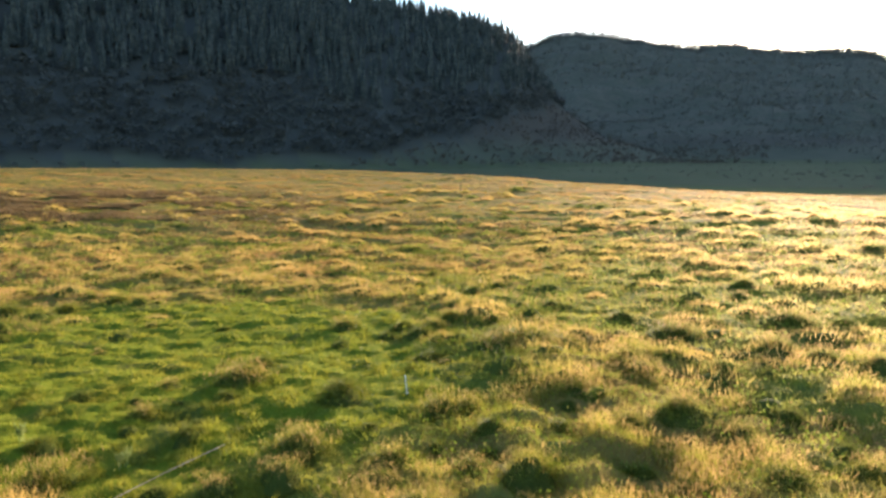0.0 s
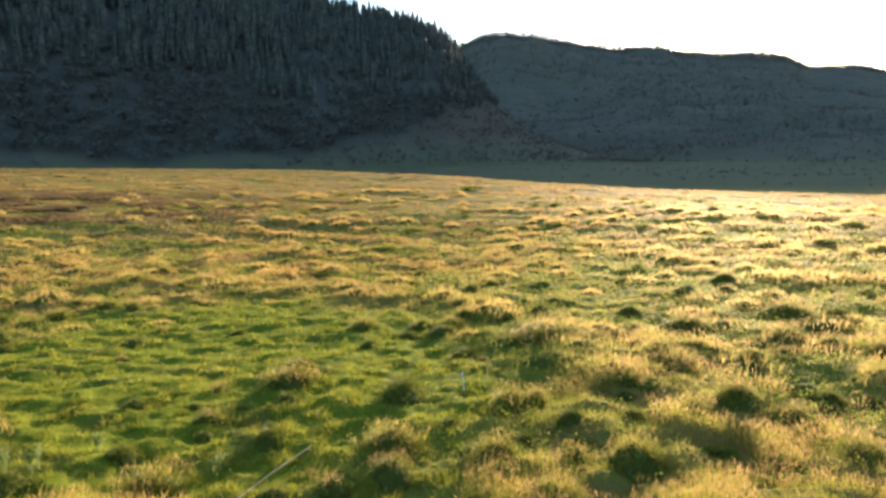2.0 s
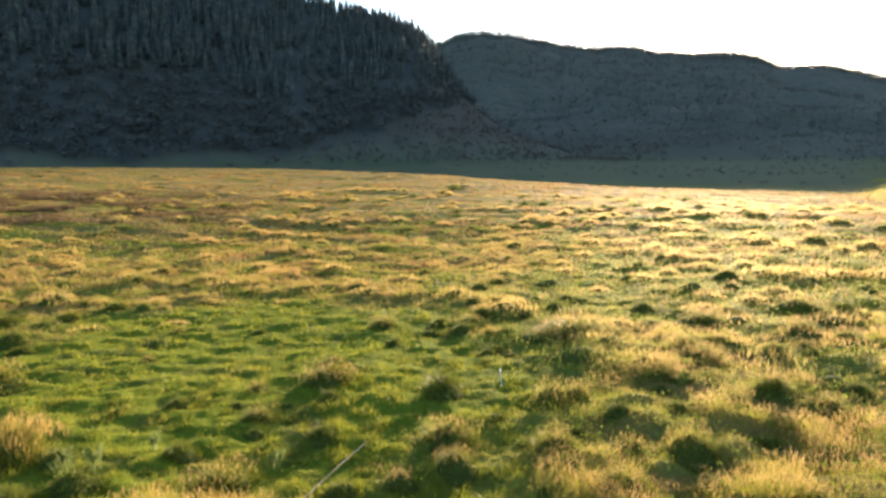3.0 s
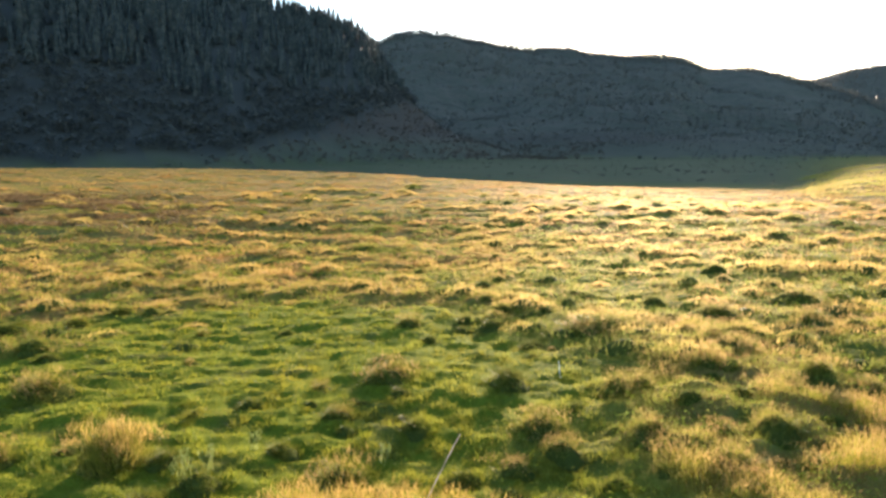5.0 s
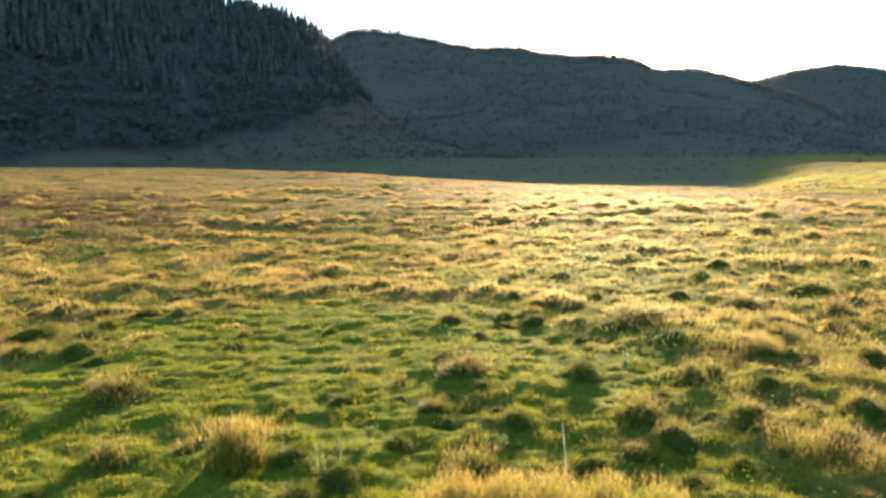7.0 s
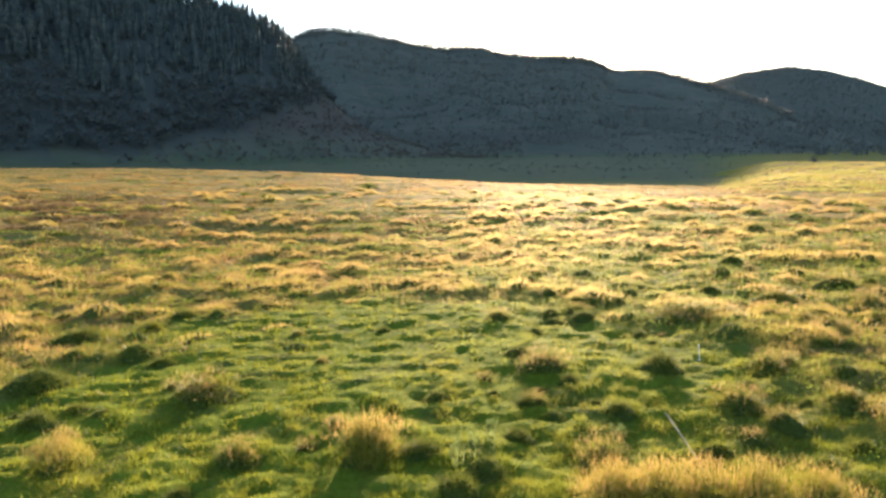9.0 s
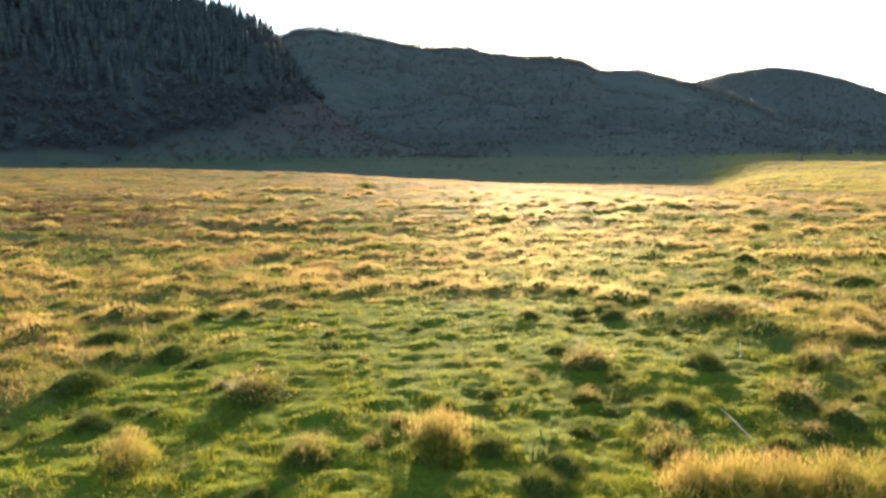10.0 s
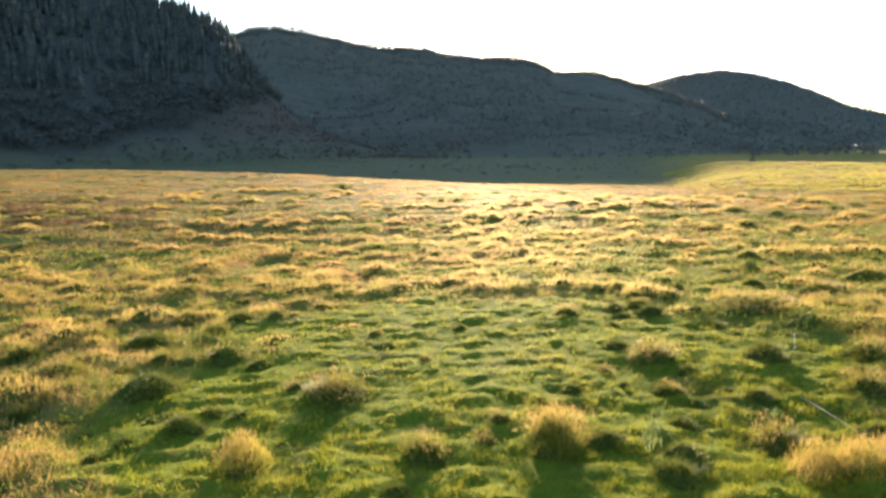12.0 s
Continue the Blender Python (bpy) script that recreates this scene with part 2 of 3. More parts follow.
def hill_height(x, y):
    """Wooded hill on one side, a longer ridge behind it, and a far round hill."""
    r, az = polar(x, y)
    rough_ = (fbm(x / 90, y / 90, 21, 4) - 0.47)
    # near wooded hill
    top_a = np.interp(az, [-100, -70, -45, -30, -19.2, -17, -14.5, -12, -9.8, -8.9, -8.3, -7.4, -5, -2, 3, 9, 15], [60, 115, 130, 128, 123, 118, 115, 109, 101, 95, 82, 66, 36, 14, -4, -14, -20])
    d_a = np.interp(az, [-70, -45, -8, 10], [480, 540, 640, 700])
    foot_a = np.interp(az, [-70, -45, -20, -8, 10], [270, 300, 350, 400, 520])
    u = np.clip((r - foot_a) / (d_a - foot_a), 0, 1)
    rise = u ** 1.25 * (1.6 - 0.6 * u)
    behind = smooth(d_a, d_a + 420, r)
    hill_a = (top_a + 5) * rise * (1 - behind) - 5 + rough_ * 16 * smooth(0, 0.4, u) * smooth(1, 0.8, u)
    hill_a = np.where(r < foot_a, -99, hill_a)
    # long ridge behind
    ridge_el = np.interp(az, [-30, -14, -8.4, -6.8, -4.8, -2.5, 0.3, 1.3, 3.3, 6.8, 9, 11, 13, 14.5, 15.7, 17.5, 20.2, 22, 24.1, 28.4, 32.5, 36, 38.5], [8.0, 8.1, 8.5, 9.25, 9.4, 9.15, 8.5, 8.35, 8.1, 7.8, 7.42, 7.26, 7.20, 7.12, 6.85, 6.0, 5.95, 5.5, 4.9, 3.3, 1.65, 0.1, -0.6])
    top_b = 4 + 2000 * np.tan(np.radians(ridge_el)) - 13
    foot_b = np.interp(az, [-10, 0, 15, 28, 40], [700, 620, 560, 640, 900])
    ub = np.clip((r - foot_b) / (2000 - foot_b), 0, 1)
    hill_b = (top_b + 6) * (ub ** 1.1) * (1 - smooth(2000, 3000, r)) - 6 + rough_ * 46 * smooth(0, 0.3, ub) * smooth(1, 0.9, ub)
    hill_b = np.where(r < foot_b, -99, hill_b)
    # far round hill
    el_c = np.interp(az, [10, 20, 24.4, 26.5, 29.7, 32.1, 34.4, 36.6, 38.4, 40.4, 46, 60, 90], [2.0, 3.6, 4.95, 5.5, 5.9, 5.5, 4.8, 3.9, 3.0, 2.45, 1.8, 2.2, 1.0])
    top_c = 4 + 3400 * np.tan(np.radians(el_c)) - 12
    uc = np.clip((r - 1500) / 1900, 0, 1)
    hill_c = (top_c + 6) * uc ** 1.2 * (1 - smooth(3400, 4400, r)) - 6
    hill_c = np.where(r < 1500, -99, hill_c)
    ok = np.abs(az) < 100
    return np.where(ok, np.maximum(np.maximum(hill_a, hill_b), hill_c), -99)


def wood_mask(x, y, r, az):
    """Where the near hill is wooded: above a line that climbs away from the thick wood."""
    up = hill_height(x, y)
    line = np.interp(az, [-60, -45, -30, -18, -10, -5, 0], [2, 2, 2, 5, 22, 46, 60]) + (fbm(x / 40, y / 40, 80, 3) - 0.45) * 22
    return up > line


def land(x, y):
    return np.maximum(meadow_height(x, y), hill_height(x, y))


def mesh_from(name, verts, faces, mat, smooth_shade=False):
    """A mesh from numpy arrays; faces all have the same number of corners."""
    me = bpy.data.meshes.new(name)
    n, k = faces.shape
    me.vertices.add(len(verts))
    me.vertices.foreach_set("co", np.ascontiguousarray(verts, np.float32).ravel())
    me.loops.add(n * k)
    me.loops.foreach_set("vertex_index", np.ascontiguousarray(faces, np.int32).ravel())
    me.polygons.add(n)
    me.polygons.foreach_set("loop_start", np.arange(0, n * k, k, dtype=np.int32))
    me.polygons.foreach_set("loop_total", np.full(n, k, np.int32))
    if smooth_shade:
        me.polygons.foreach_set("use_smooth", np.ones(n, bool))
    me.update(calc_edges=True)
    me.materials.append(mat)
    return me


def build_ground():
    az = np.unique(np.round(np.concatenate([np.arange(-66, 66.01, 0.4), np.arange(66, 294.1, 3.0)]), 3))
    az = az[az < 294 - 1e-6]
    rad = np.concatenate([[0.02], np.geomspace(0.3, 6, 26), np.geomspace(6.1, 70, 290), np.geomspace(71, 200, 70), np.geomspace(203, 4700, 120)])
    a, r = np.meshgrid(np.radians(az), rad)
    x, y = CX + r * np.sin(a), CY + r * np.cos(a)
    z = land(x, y)
    verts = np.stack([x, y, z], -1).reshape(-1, 3)
    na, nr = len(az), len(rad)
    i, j = np.meshgrid(np.arange(nr - 1), np.arange(na), indexing="ij")
    j2 = (j + 1) % na
    faces = np.stack([i * na + j, i * na + j2, (i + 1) * na + j2, (i + 1) * na + j], -1).reshape(-1, 4)[:, ::-1]
    centre = np.array([[CX, CY, float(land(CX, CY))]])
    me = mesh_from("ground", np.concatenate([verts, centre]), faces, MAT_GROUND, True)
    xs, ys = np.append(x.ravel(), CX), np.append(y.ravel(), CY)
    rr, aa = polar(xs, ys)
    # past the brow, both weights paint the ridge's shade into the valley floor colour
    for key, val in (("dry", dryness(xs, ys) * np.maximum(smooth(250, 130, rr), 0.9 * smooth(22, 30, aa) * smooth(2600, 1500, rr))), ("hill_and_shade", np.maximum(smooth(0.0, 3.0, hill_height(xs, ys) - meadow_height(xs, ys)), 0.8 * smooth(150, 235, rr) * smooth(30, 22, aa))), ("foot", smooth(16, 3, land(xs, ys)) * smooth(900, 500, rr)), ("near_hill", smooth(760, 680, rr) * smooth(4, 14, land(xs, ys))), ("wood", wood_mask(xs, ys, rr, aa) & (rr < 760) & (np.abs(aa) < 66))):
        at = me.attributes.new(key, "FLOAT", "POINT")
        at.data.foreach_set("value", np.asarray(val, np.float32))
    return tagged(new("ground", me), "undulating grazed pasture with green and golden grass under hills", "ground", kind="structure")


ground = build_ground()


# ---- grass ----
RNG = np.random.default_rng(7)


def blades(base, height, width, lean, heading, steps=2, curl=0.5):
    """Tapered bent blades as triangles. lean: sideways reach of the tip, heading: its direction."""
    n = len(base)
    face = heading + RNG.uniform(-1.2, 1.2, n) + math.pi / 2
    side = np.stack([np.cos(face), np.sin(face), np.zeros(n)], -1) * (width / 2)[:, None]
    way = np.stack([np.cos(heading), np.sin(heading), np.zeros(n)], -1)
    up = np.array([0, 0, 1.0])
    if steps == 1:
        tip = base + way * lean[:, None] + up * height[:, None]
        v = np.stack([base - side, base + side, tip], 1).reshape(-1, 3)
        f = np.arange(3 * n).reshape(-1, 3)
        return v, f
    mid = base + way * (lean * 0.3)[:, None] + up * (height * 0.6)[:, None]
    tip = base + way * lean[:, None] + up * (height * (1 - 0.12 * curl))[:, None]
    v = np.stack([base - side, base + side, mid - side * 0.8, mid + side * 0.8, tip], 1).reshape(-1, 3)
    o = (np.arange(n) * 5)[:, None, None]
    f = (np.array([[0, 1, 3], [0, 3, 2], [2, 3, 4]])[None] + o).reshape(-1, 3)
    return v, f


def scatter(n, r0, r1, az0=-60, az1=58):
    r = r0 * (r1 / r0) ** RNG.random(n)
    a = np.radians(RNG.uniform(az0, az1, n))
    return CX + r * np.sin(a), CY + r * np.cos(a), r


def in_meadow(x, y):
    return hill_height(x, y) < meadow_height(x, y)


def build_sward():
    parts = [scatter(430000, 6.0, 38.0), scatter(120000, 38.0, 125.0), scatter(120000, 0.8, 16.0, -180, 180)]
    x, y, r = (np.concatenate(q) for q in zip(*parts))
    hollow = smooth(0.46, 0.34, fbm(x / 1.9, y / 1.5, 5, 3)) * smooth(34, 24, r)
    keep = RNG.random(len(x)) < 1.0 - (0.8 + 0.17 * smooth(24, 40, r) - 0.55 * hollow) * dryness(x, y)
    x, y, r = x[keep], y[keep], r[keep]
    n = len(x)
    base = np.stack([x, y, land(x, y) - 0.015], -1)
    tall = 0.5 + 1.3 * smooth(0.36, 0.62, fbm(x / 0.3, y / 0.3, 60, 2))
    h = RNG.uniform(0.05, 0.12, n) * tall * np.clip(r / 25, 1, 2.0)
    w = np.clip(0.00125 * r, 0.011, 0.09) * RNG.uniform(0.7, 1.3, n)
    w = np.where(np.abs(polar(x, y)[1]) > 60, 0.028, w)
    v, f = blades(base, h, w, h * RNG.uniform(0.2, 1.2, n), RNG.uniform(0, 6.283, n), 1)
    return tagged(new("short_grass", mesh_from("short_grass", v, f, MAT_SWARD)), "short grazed green grass covering the pasture", "grass", kind="stuff")


def build_dry_grass():
    parts = [scatter(480000, 6.0, 40.0), scatter(300000, 40.0, 180.0), scatter(60000, 180.0, 480.0, 16, 50), scatter(60000, 0.8, 16.0, -180, 180)]
    x, y, r = (np.concatenate(q) for q in zip(*parts))
    d = dryness(x, y)
    clump = smooth(0.34, 0.60, fbm(x / 1.9, y / 1.5, 5, 3))
    keep = (RNG.random(len(x)) < d * (0.65 + 0.35 * clump)) & in_meadow(x, y) & ((r < 180) | (RNG.random(len(x)) < smooth(21, 29, polar(x, y)[1])))
    x, y, r, clump = x[keep], y[keep], r[keep], clump[keep]
    n = len(x)
    base = np.stack([x, y, land(x, y) - 0.02], -1)
    h = RNG.uniform(0.10, 0.34, n) * (0.5 + 0.7 * clump) * (0.5 + 1.0 * fbm(x / 0.8, y / 0.8, 74, 2))
    w = np.where(r < 40, np.clip(0.0006 * r, 0.005, 1), 0.0007 * r) * RNG.uniform(0.7, 1.3, n)
    w = np.where(np.abs(polar(x, y)[1]) > 60, 0.022, w)
    h = np.maximum(h, RNG.uniform(0.08, 0.14, n))
    h = h * (1 - 0.35 * smooth(40, 80, r)) * (1 - 0.4 * smooth(-13, -6, x) * smooth(27, 19, y))
    v, f = blades(base, h, w, h * RNG.uniform(0.2, 1.2, n), RNG.uniform(0, 6.283, n), 1)
    rough_ = (smooth(-13, -6, x) * smooth(27, 19, y)) > RNG.random(n)
    tagged(new("rough_grass", mesh_from("rough_grass", v.reshape(-1, 3, 3)[rough_].reshape(-1, 3), np.arange(3 * rough_.sum()).reshape(-1, 3), MAT_ROUGH)), "rough ungrazed yellow-green and straw grass", "grass", kind="stuff")
    v = v.reshape(-1, 3, 3)[~rough_].reshape(-1, 3)
    return tagged(new("dry_grass", mesh_from("dry_grass", v, np.arange(len(v)).reshape(-1, 3), MAT_GOLD)), "tall dry golden meadow grass standing in patches", "grass", kind="stuff")


def build_herbs():
    """Broad-leaved herbs low among the grass."""
    x, y, r = scatter(260000, 6.0, 60.0)
    d = dryness(x, y)
    patch = smooth(0.40, 0.56, fbm(x / 1.1, y / 1.1, 82, 3))
    keep = RNG.random(len(x)) < (0.05 + 0.95 * d) * (0.15 + 0.85 * patch)
    x, y, r = x[keep], y[keep], r[keep]
    n = len(x)
    top = land(x, y) + RNG.uniform(0.02, 0.24, n) * (0.4 + 1.2 * fbm(x / 0.9, y / 0.9, 86, 2))
    c = np.stack([x, y, top], -1)
    size = np.clip(0.0016 * r, 0.018, 0.08) * RNG.uniform(0.6, 1.4, n)
    a = RNG.normal(0, 1, (n, 3))
    a /= np.linalg.norm(a, axis=1)[:, None]
    b = np.cross(a, RNG.normal(0, 1, (n, 3)))
    b /= np.linalg.norm(b, axis=1)[:, None]
    v = np.stack([c - a * size[:, None], c + b * (size * 0.55)[:, None], c + a * size[:, None], c - b * (size * 0.55)[:, None]], 1).reshape(-1, 3)
    f = np.arange(4 * n).reshape(-1, 4)
    return tagged(new("meadow_herbs", mesh_from("meadow_herbs", v, f, MAT_HERB)), "low broad-leaved green and rusty herbs among the grass", "herbs", kind="stuff")


def build_heather():
    """A dark brown patch of withered growth far out on the pasture."""
    n = 90000
    x, y = -57 + RNG.normal(0, 11.0, n), 62 + RNG.normal(0, 7.5, n)
    keep = fbm(x / 4.0, y / 2.0, 110, 3) > 0.42
    x, y = x[keep], y[keep]
    n = len(x)
    base = np.stack([x, y, land(x, y) - 0.01], -1)
    h = RNG.uniform(0.20, 0.42, n)
    v, f = blades(base, h, RNG.uniform(0.06, 0.12, n), h * RNG.uniform(0.2, 1.0, n), RNG.uniform(0, 6.283, n), 1)
    return tagged(new("withered_patch", mesh_from("withered_patch", v, f, MAT_BROWN)), "dark brown withered growth far out in the pasture", "heather", kind="stuff")


def build_plume_grass():
    """Tall grass gone to seed, in soft masses over the rough parts."""
    x, y, r = scatter(880000, 6.0, 50.0)
    c = smooth(0.45, 0.66, fbm(x / 1.1, y / 0.85, 120, 3))
    keep = RNG.random(len(x)) < c * smooth(0.35, 0.85, dryness(x, y))
    x, y, r, c = x[keep], y[keep], r[keep], c[keep]
    n = len(x)
    base = np.stack([x, y, land(x, y) - 0.02], -1)
    h = (0.09 + 0.28 * c) * RNG.uniform(0.6, 1.15, n)
    lean, heading = h * RNG.uniform(0.1, 0.6, n), RNG.uniform(0, 6.283, n)
    v, f = blades(base, h, np.clip(0.00045 * r, 0.004, 1) * RNG.uniform(0.7, 1.3, n), lean, heading, 1)
    tagged(new("seeding_grass", mesh_from("seeding_grass", v, f, MAT_STALK)), "tall yellow-green grass stalks gone to seed", "grass", kind="stuff")
    u = RNG.uniform(0.62, 0.9, n)
    top = base + np.stack([np.cos(heading) * lean * u, np.sin(heading) * lean * u, h * u], -1)
    hh = RNG.uniform(0.05, 0.11, n)
    v, f = blades(top, hh, np.clip(0.0007 * r, 0.006, 1) * RNG.uniform(0.6, 1.3, n), hh * RNG.uniform(0.2, 0.9, n), heading + RNG.normal(0, 0.6, n), 1)
    return tagged(new("grass_seed_heads", mesh_from("grass_seed_heads", v, f, MAT_SEED)), "feathery pinkish tan seed heads over the rough grass", "grass", kind="stuff")


build_sward()
build_dry_grass()
build_plume_grass()
build_herbs()
build_heather()


# ---- tussocks ----
def part(name, me, parent, label="", kind=""):
    ob = new(name, me)
    ob.parent = parent
    return tagged(ob, label, kind=kind)


def mound_mesh(seed, mat, rings=7, seg=20):
    """A low uneven hummock of radius 1 and height 1."""
    rs = np.random.default_rng(seed)
    verts, faces = [(0, 0, 0.84)], []
    ph = rs.uniform(0, 6.28, 3)
    for i in range(1, rings + 1):
        u = i / rings
        for j in range(seg):
            a = 6.2832 * j / seg
            k = 1 + 0.16 * math.sin(2 * a + ph[0]) + 0.11 * math.sin(3 * a + ph[1]) + 0.05 * math.sin(7 * a + ph[2]) + rs.uniform(-0.08, 0.08)
            z = math.cos(u * math.pi / 2) ** 1.25 * (0.95 + 0.22 * math.sin(2.3 * u * math.cos(a + ph[1]) + ph[2])) + rs.uniform(-0.10, 0.10) if i < rings else -0.3
            verts.append((0.88 * k * u * math.cos(a), 0.88 * k * u * math.sin(a), z - 0.08))
    tri = [(0, 1 + j, 1 + (j + 1) % seg) for j in range(seg)]
    for i in range(rings - 1):
        for j in range(seg):
            p, q = 1 + i * seg + j, 1 + i * seg + (j + 1) % seg
            tri += [(p, p + seg, q + seg), (p, q + seg, q)]
    return mesh_from("mound", np.array(verts), np.array(tri), mat, True)


def tuft_mesh(name, seed, n, mat, h0, h1, spread, width, reach=1.0):
    """Blades that spring in uneven bunches from a hummock of radius 1 and height 1."""
    global RNG
    RNG = np.random.default_rng(seed)
    bunches = 9
    ba, bu = RNG.uniform(0, 6.283, bunches), np.sqrt(RNG.random(bunches)) * 0.75 * reach
    bh = RNG.uniform(0.55, 1.15, bunches)
    k = RNG.integers(0, bunches, n)
    px = bu[k] * np.cos(ba[k]) + RNG.normal(0, 0.24 * reach, n)
    py = bu[k] * np.sin(ba[k]) + RNG.normal(0, 0.24 * reach, n)
    u, a = np.hypot(px, py), np.arctan2(py, px)
    z = np.cos(np.clip(u, 0, 1) * math.pi / 2) ** 1.25 * 0.95 - 0.08
    base = np.stack([px, py, z], -1)
    h = RNG.uniform(h0, h1, n) * bh[k] * np.clip(1.15 - 0.5 * u, 0.3, 1.2)
    lean = h * spread * RNG.uniform(0.2, 1.1, n)
    v, f = blades(base, h, RNG.uniform(0.7, 1.3, n) * width, lean, a * 0.6 + RNG.uniform(-2.2, 2.2, n), 1)
    return mesh_from(name, v, f, mat)


def plume_mesh(name, seed, n, mat):
    """Feathery heads carried above a hummock of radius 1 and height 1."""
    global RNG
    RNG = np.random.default_rng(seed)
    bunches = 7
    bx, by, bh = RNG.normal(0, 0.34, bunches), RNG.normal(0, 0.34, bunches), RNG.uniform(0.7, 1.15, bunches)
    k = RNG.integers(0, bunches, n)
    px, py = bx[k] + RNG.normal(0, 0.22, n), by[k] + RNG.normal(0, 0.22, n)
    z = 0.55 + RNG.uniform(0.2, 1.15, n) * bh[k] * np.clip(1.1 - 0.5 * np.hypot(px, py), 0.3, 1)
    base = np.stack([px * 1.1, py * 1.1, z], -1)
    h = RNG.uniform(0.2, 0.45, n)
    v, f = blades(base, h, RNG.uniform(0.008, 0.020, n), RNG.uniform(0.02, 0.16, n), RNG.uniform(0, 6.283, n), 1)
    return mesh_from(name, v, f, mat)


MAT_MOUND = solid_material("mossy_hummock", (0.045, 0.056, 0.012), (0.11, 0.12, 0.022), 9, 0.95, 0.02, 0.02)
MOUNDS = [mound_mesh(100 + k, MAT_MOUND) for k in range(6)]
GREEN_TUFTS = [tuft_mesh("turf", 200 + k, 1250, MAT_TUFT, 0.25, 0.8, 0.85, 0.022, 1.12) for k in range(5)]
GREEN_FEW = [tuft_mesh("turf", 220 + k, 620, MAT_TUFT, 0.25, 0.85, 0.85, 0.032, 1.12) for k in range(5)]
GOLD_TUFTS = [tuft_mesh("dry_crown", 300 + k, 380, MAT_STALK, 0.4, 1.1, 0.7, 0.013, 0.9) for k in range(5)]
GOLD_DENSE = [tuft_mesh("dry_crown", 320 + k, 1600, MAT_STALK, 0.45, 1.0, 0.7, 0.012, 0.95) for k in range(5)]
SEED_TUFTS = [plume_mesh("seed_plume", 400 + k, 800, MAT_CLUMP) for k in range(4)]
SEED_FEW = [plume_mesh("seed_plume", 410 + k, 240, MAT_SEED) for k in range(3)]

# x, y, radius of the larger hummocks: tall golden domes, those with golden tips, and plain green ones
DOMES = [(-13.45, 9.25, 0.66)]
PLUMED = [(-9.75, 7.25, 0.62), (-9.1, 7.1, 0.7), (-8.4, 6.95, 0.62), (-7.6, 6.9, 0.7), (-6.9, 6.7, 0.6), (-18.8, 9.8, 0.7)]
TIPPED_ONE = [(-9.4, 8.75, 0.74), (-24.4, 16.7, 0.92), (-25.1, 21.1, 0.91), (-26.5, 19.5, 0.78), (-15.7, 9.5, 0.56), (-10.0, 11.6, 0.46), (-9.3, 14.0, 0.81), (-4.3, 12.8, 0.69), (-6.1, 10.6, 0.59), (-3.6, 18.7, 1.4), (-18.2, 14.2, 0.42), (-17.2, 13.3, 0.94), (-10.8, 13.4, 0.33), (-5.9, 10.2, 0.32), (-4.2, 9.3, 0.41), (-0.9, 12.6, 0.52), (-2.2, 10.1, 0.54)]
TIPPED_TWO = [(-1.2, 17.5, 0.51), (-0.6, 16.1, 0.65), (-3.4, 8.6, 0.55), (-2.0, 8.9, 0.43), (-2.6, 18.4, 1.02), (-1.0, 17.0, 0.55), (-3.8, 13.0, 0.49), (0.0, 13.3, 0.58), (1.0, 13.0, 0.52), (2.5, 19.0, 0.62), (1.3, 10.8, 0.54), (2.4, 11.2, 0.47), (3.4, 18.3, 0.6), (0.3, 20.5, 0.97), (3.5, 22.0, 0.89), (4.4, 17.5, 0.51), (-4.3, 10.0, 0.52), (-3.1, 10.1, 0.39)]
GREEN_ONE = [(-21.7, 14.8, 0.95), (-23.1, 13.4, 0.32), (-22.3, 12.3, 0.23), (-21.3, 11.5, 0.28), (-21.7, 10.9, 0.3), (-21.1, 12.6, 0.26), (-20.3, 12.0, 0.5), (-20.3, 17.5, 0.58), (-19.3, 16.6, 0.47), (-23.2, 20.3, 1.05), (-12.4, 9.2, 0.47), (-12.0, 7.5, 0.52), (-10.7, 9.8, 0.46), (-8.4, 10.8, 0.38), (-9.7, 15.4, 0.48), (-6.6, 13.3, 0.73), (-5.8, 17.2, 0.46), (-6.8, 19.4, 0.54), (-8.7, 18.1, 0.36), (-7.7, 20.4, 0.5), (-13.3, 19.4, 0.36), (-16.3, 8.2, 0.32), (-7.4, 8.7, 0.37), (-2.6, 14.9, 0.45), (-7.8, 19.3, 0.4)]
GREEN_TWO = [(-5.9, 16.8, 0.39), (-6.7, 8.2, 0.27), (-5.2, 8.2, 0.33), (-3.0, 10.9, 0.35), (-2.0, 12.2, 0.39), (-2.3, 9.1, 0.38), (-4.8, 10.4, 0.22), (-2.0, 14.3, 0.29), (1.1, 16.5, 0.51), (-11.5, 8.2, 0.42), (-0.7, 11.1, 0.38), (-1.5, 14.1, 0.32), (-3.1, 14.7, 0.36), (-3.1, 11.8, 0.44), (1.1, 12.3, 0.45), (1.9, 14.1, 0.46), (2.4, 12.2, 0.51), (0.1, 10.6, 0.52), (2.9, 15.2, 0.25), (4.9, 22.1, 0.55), (-1.2, 22.4, 0.54), (-5.2, 22.7, 0.37)]


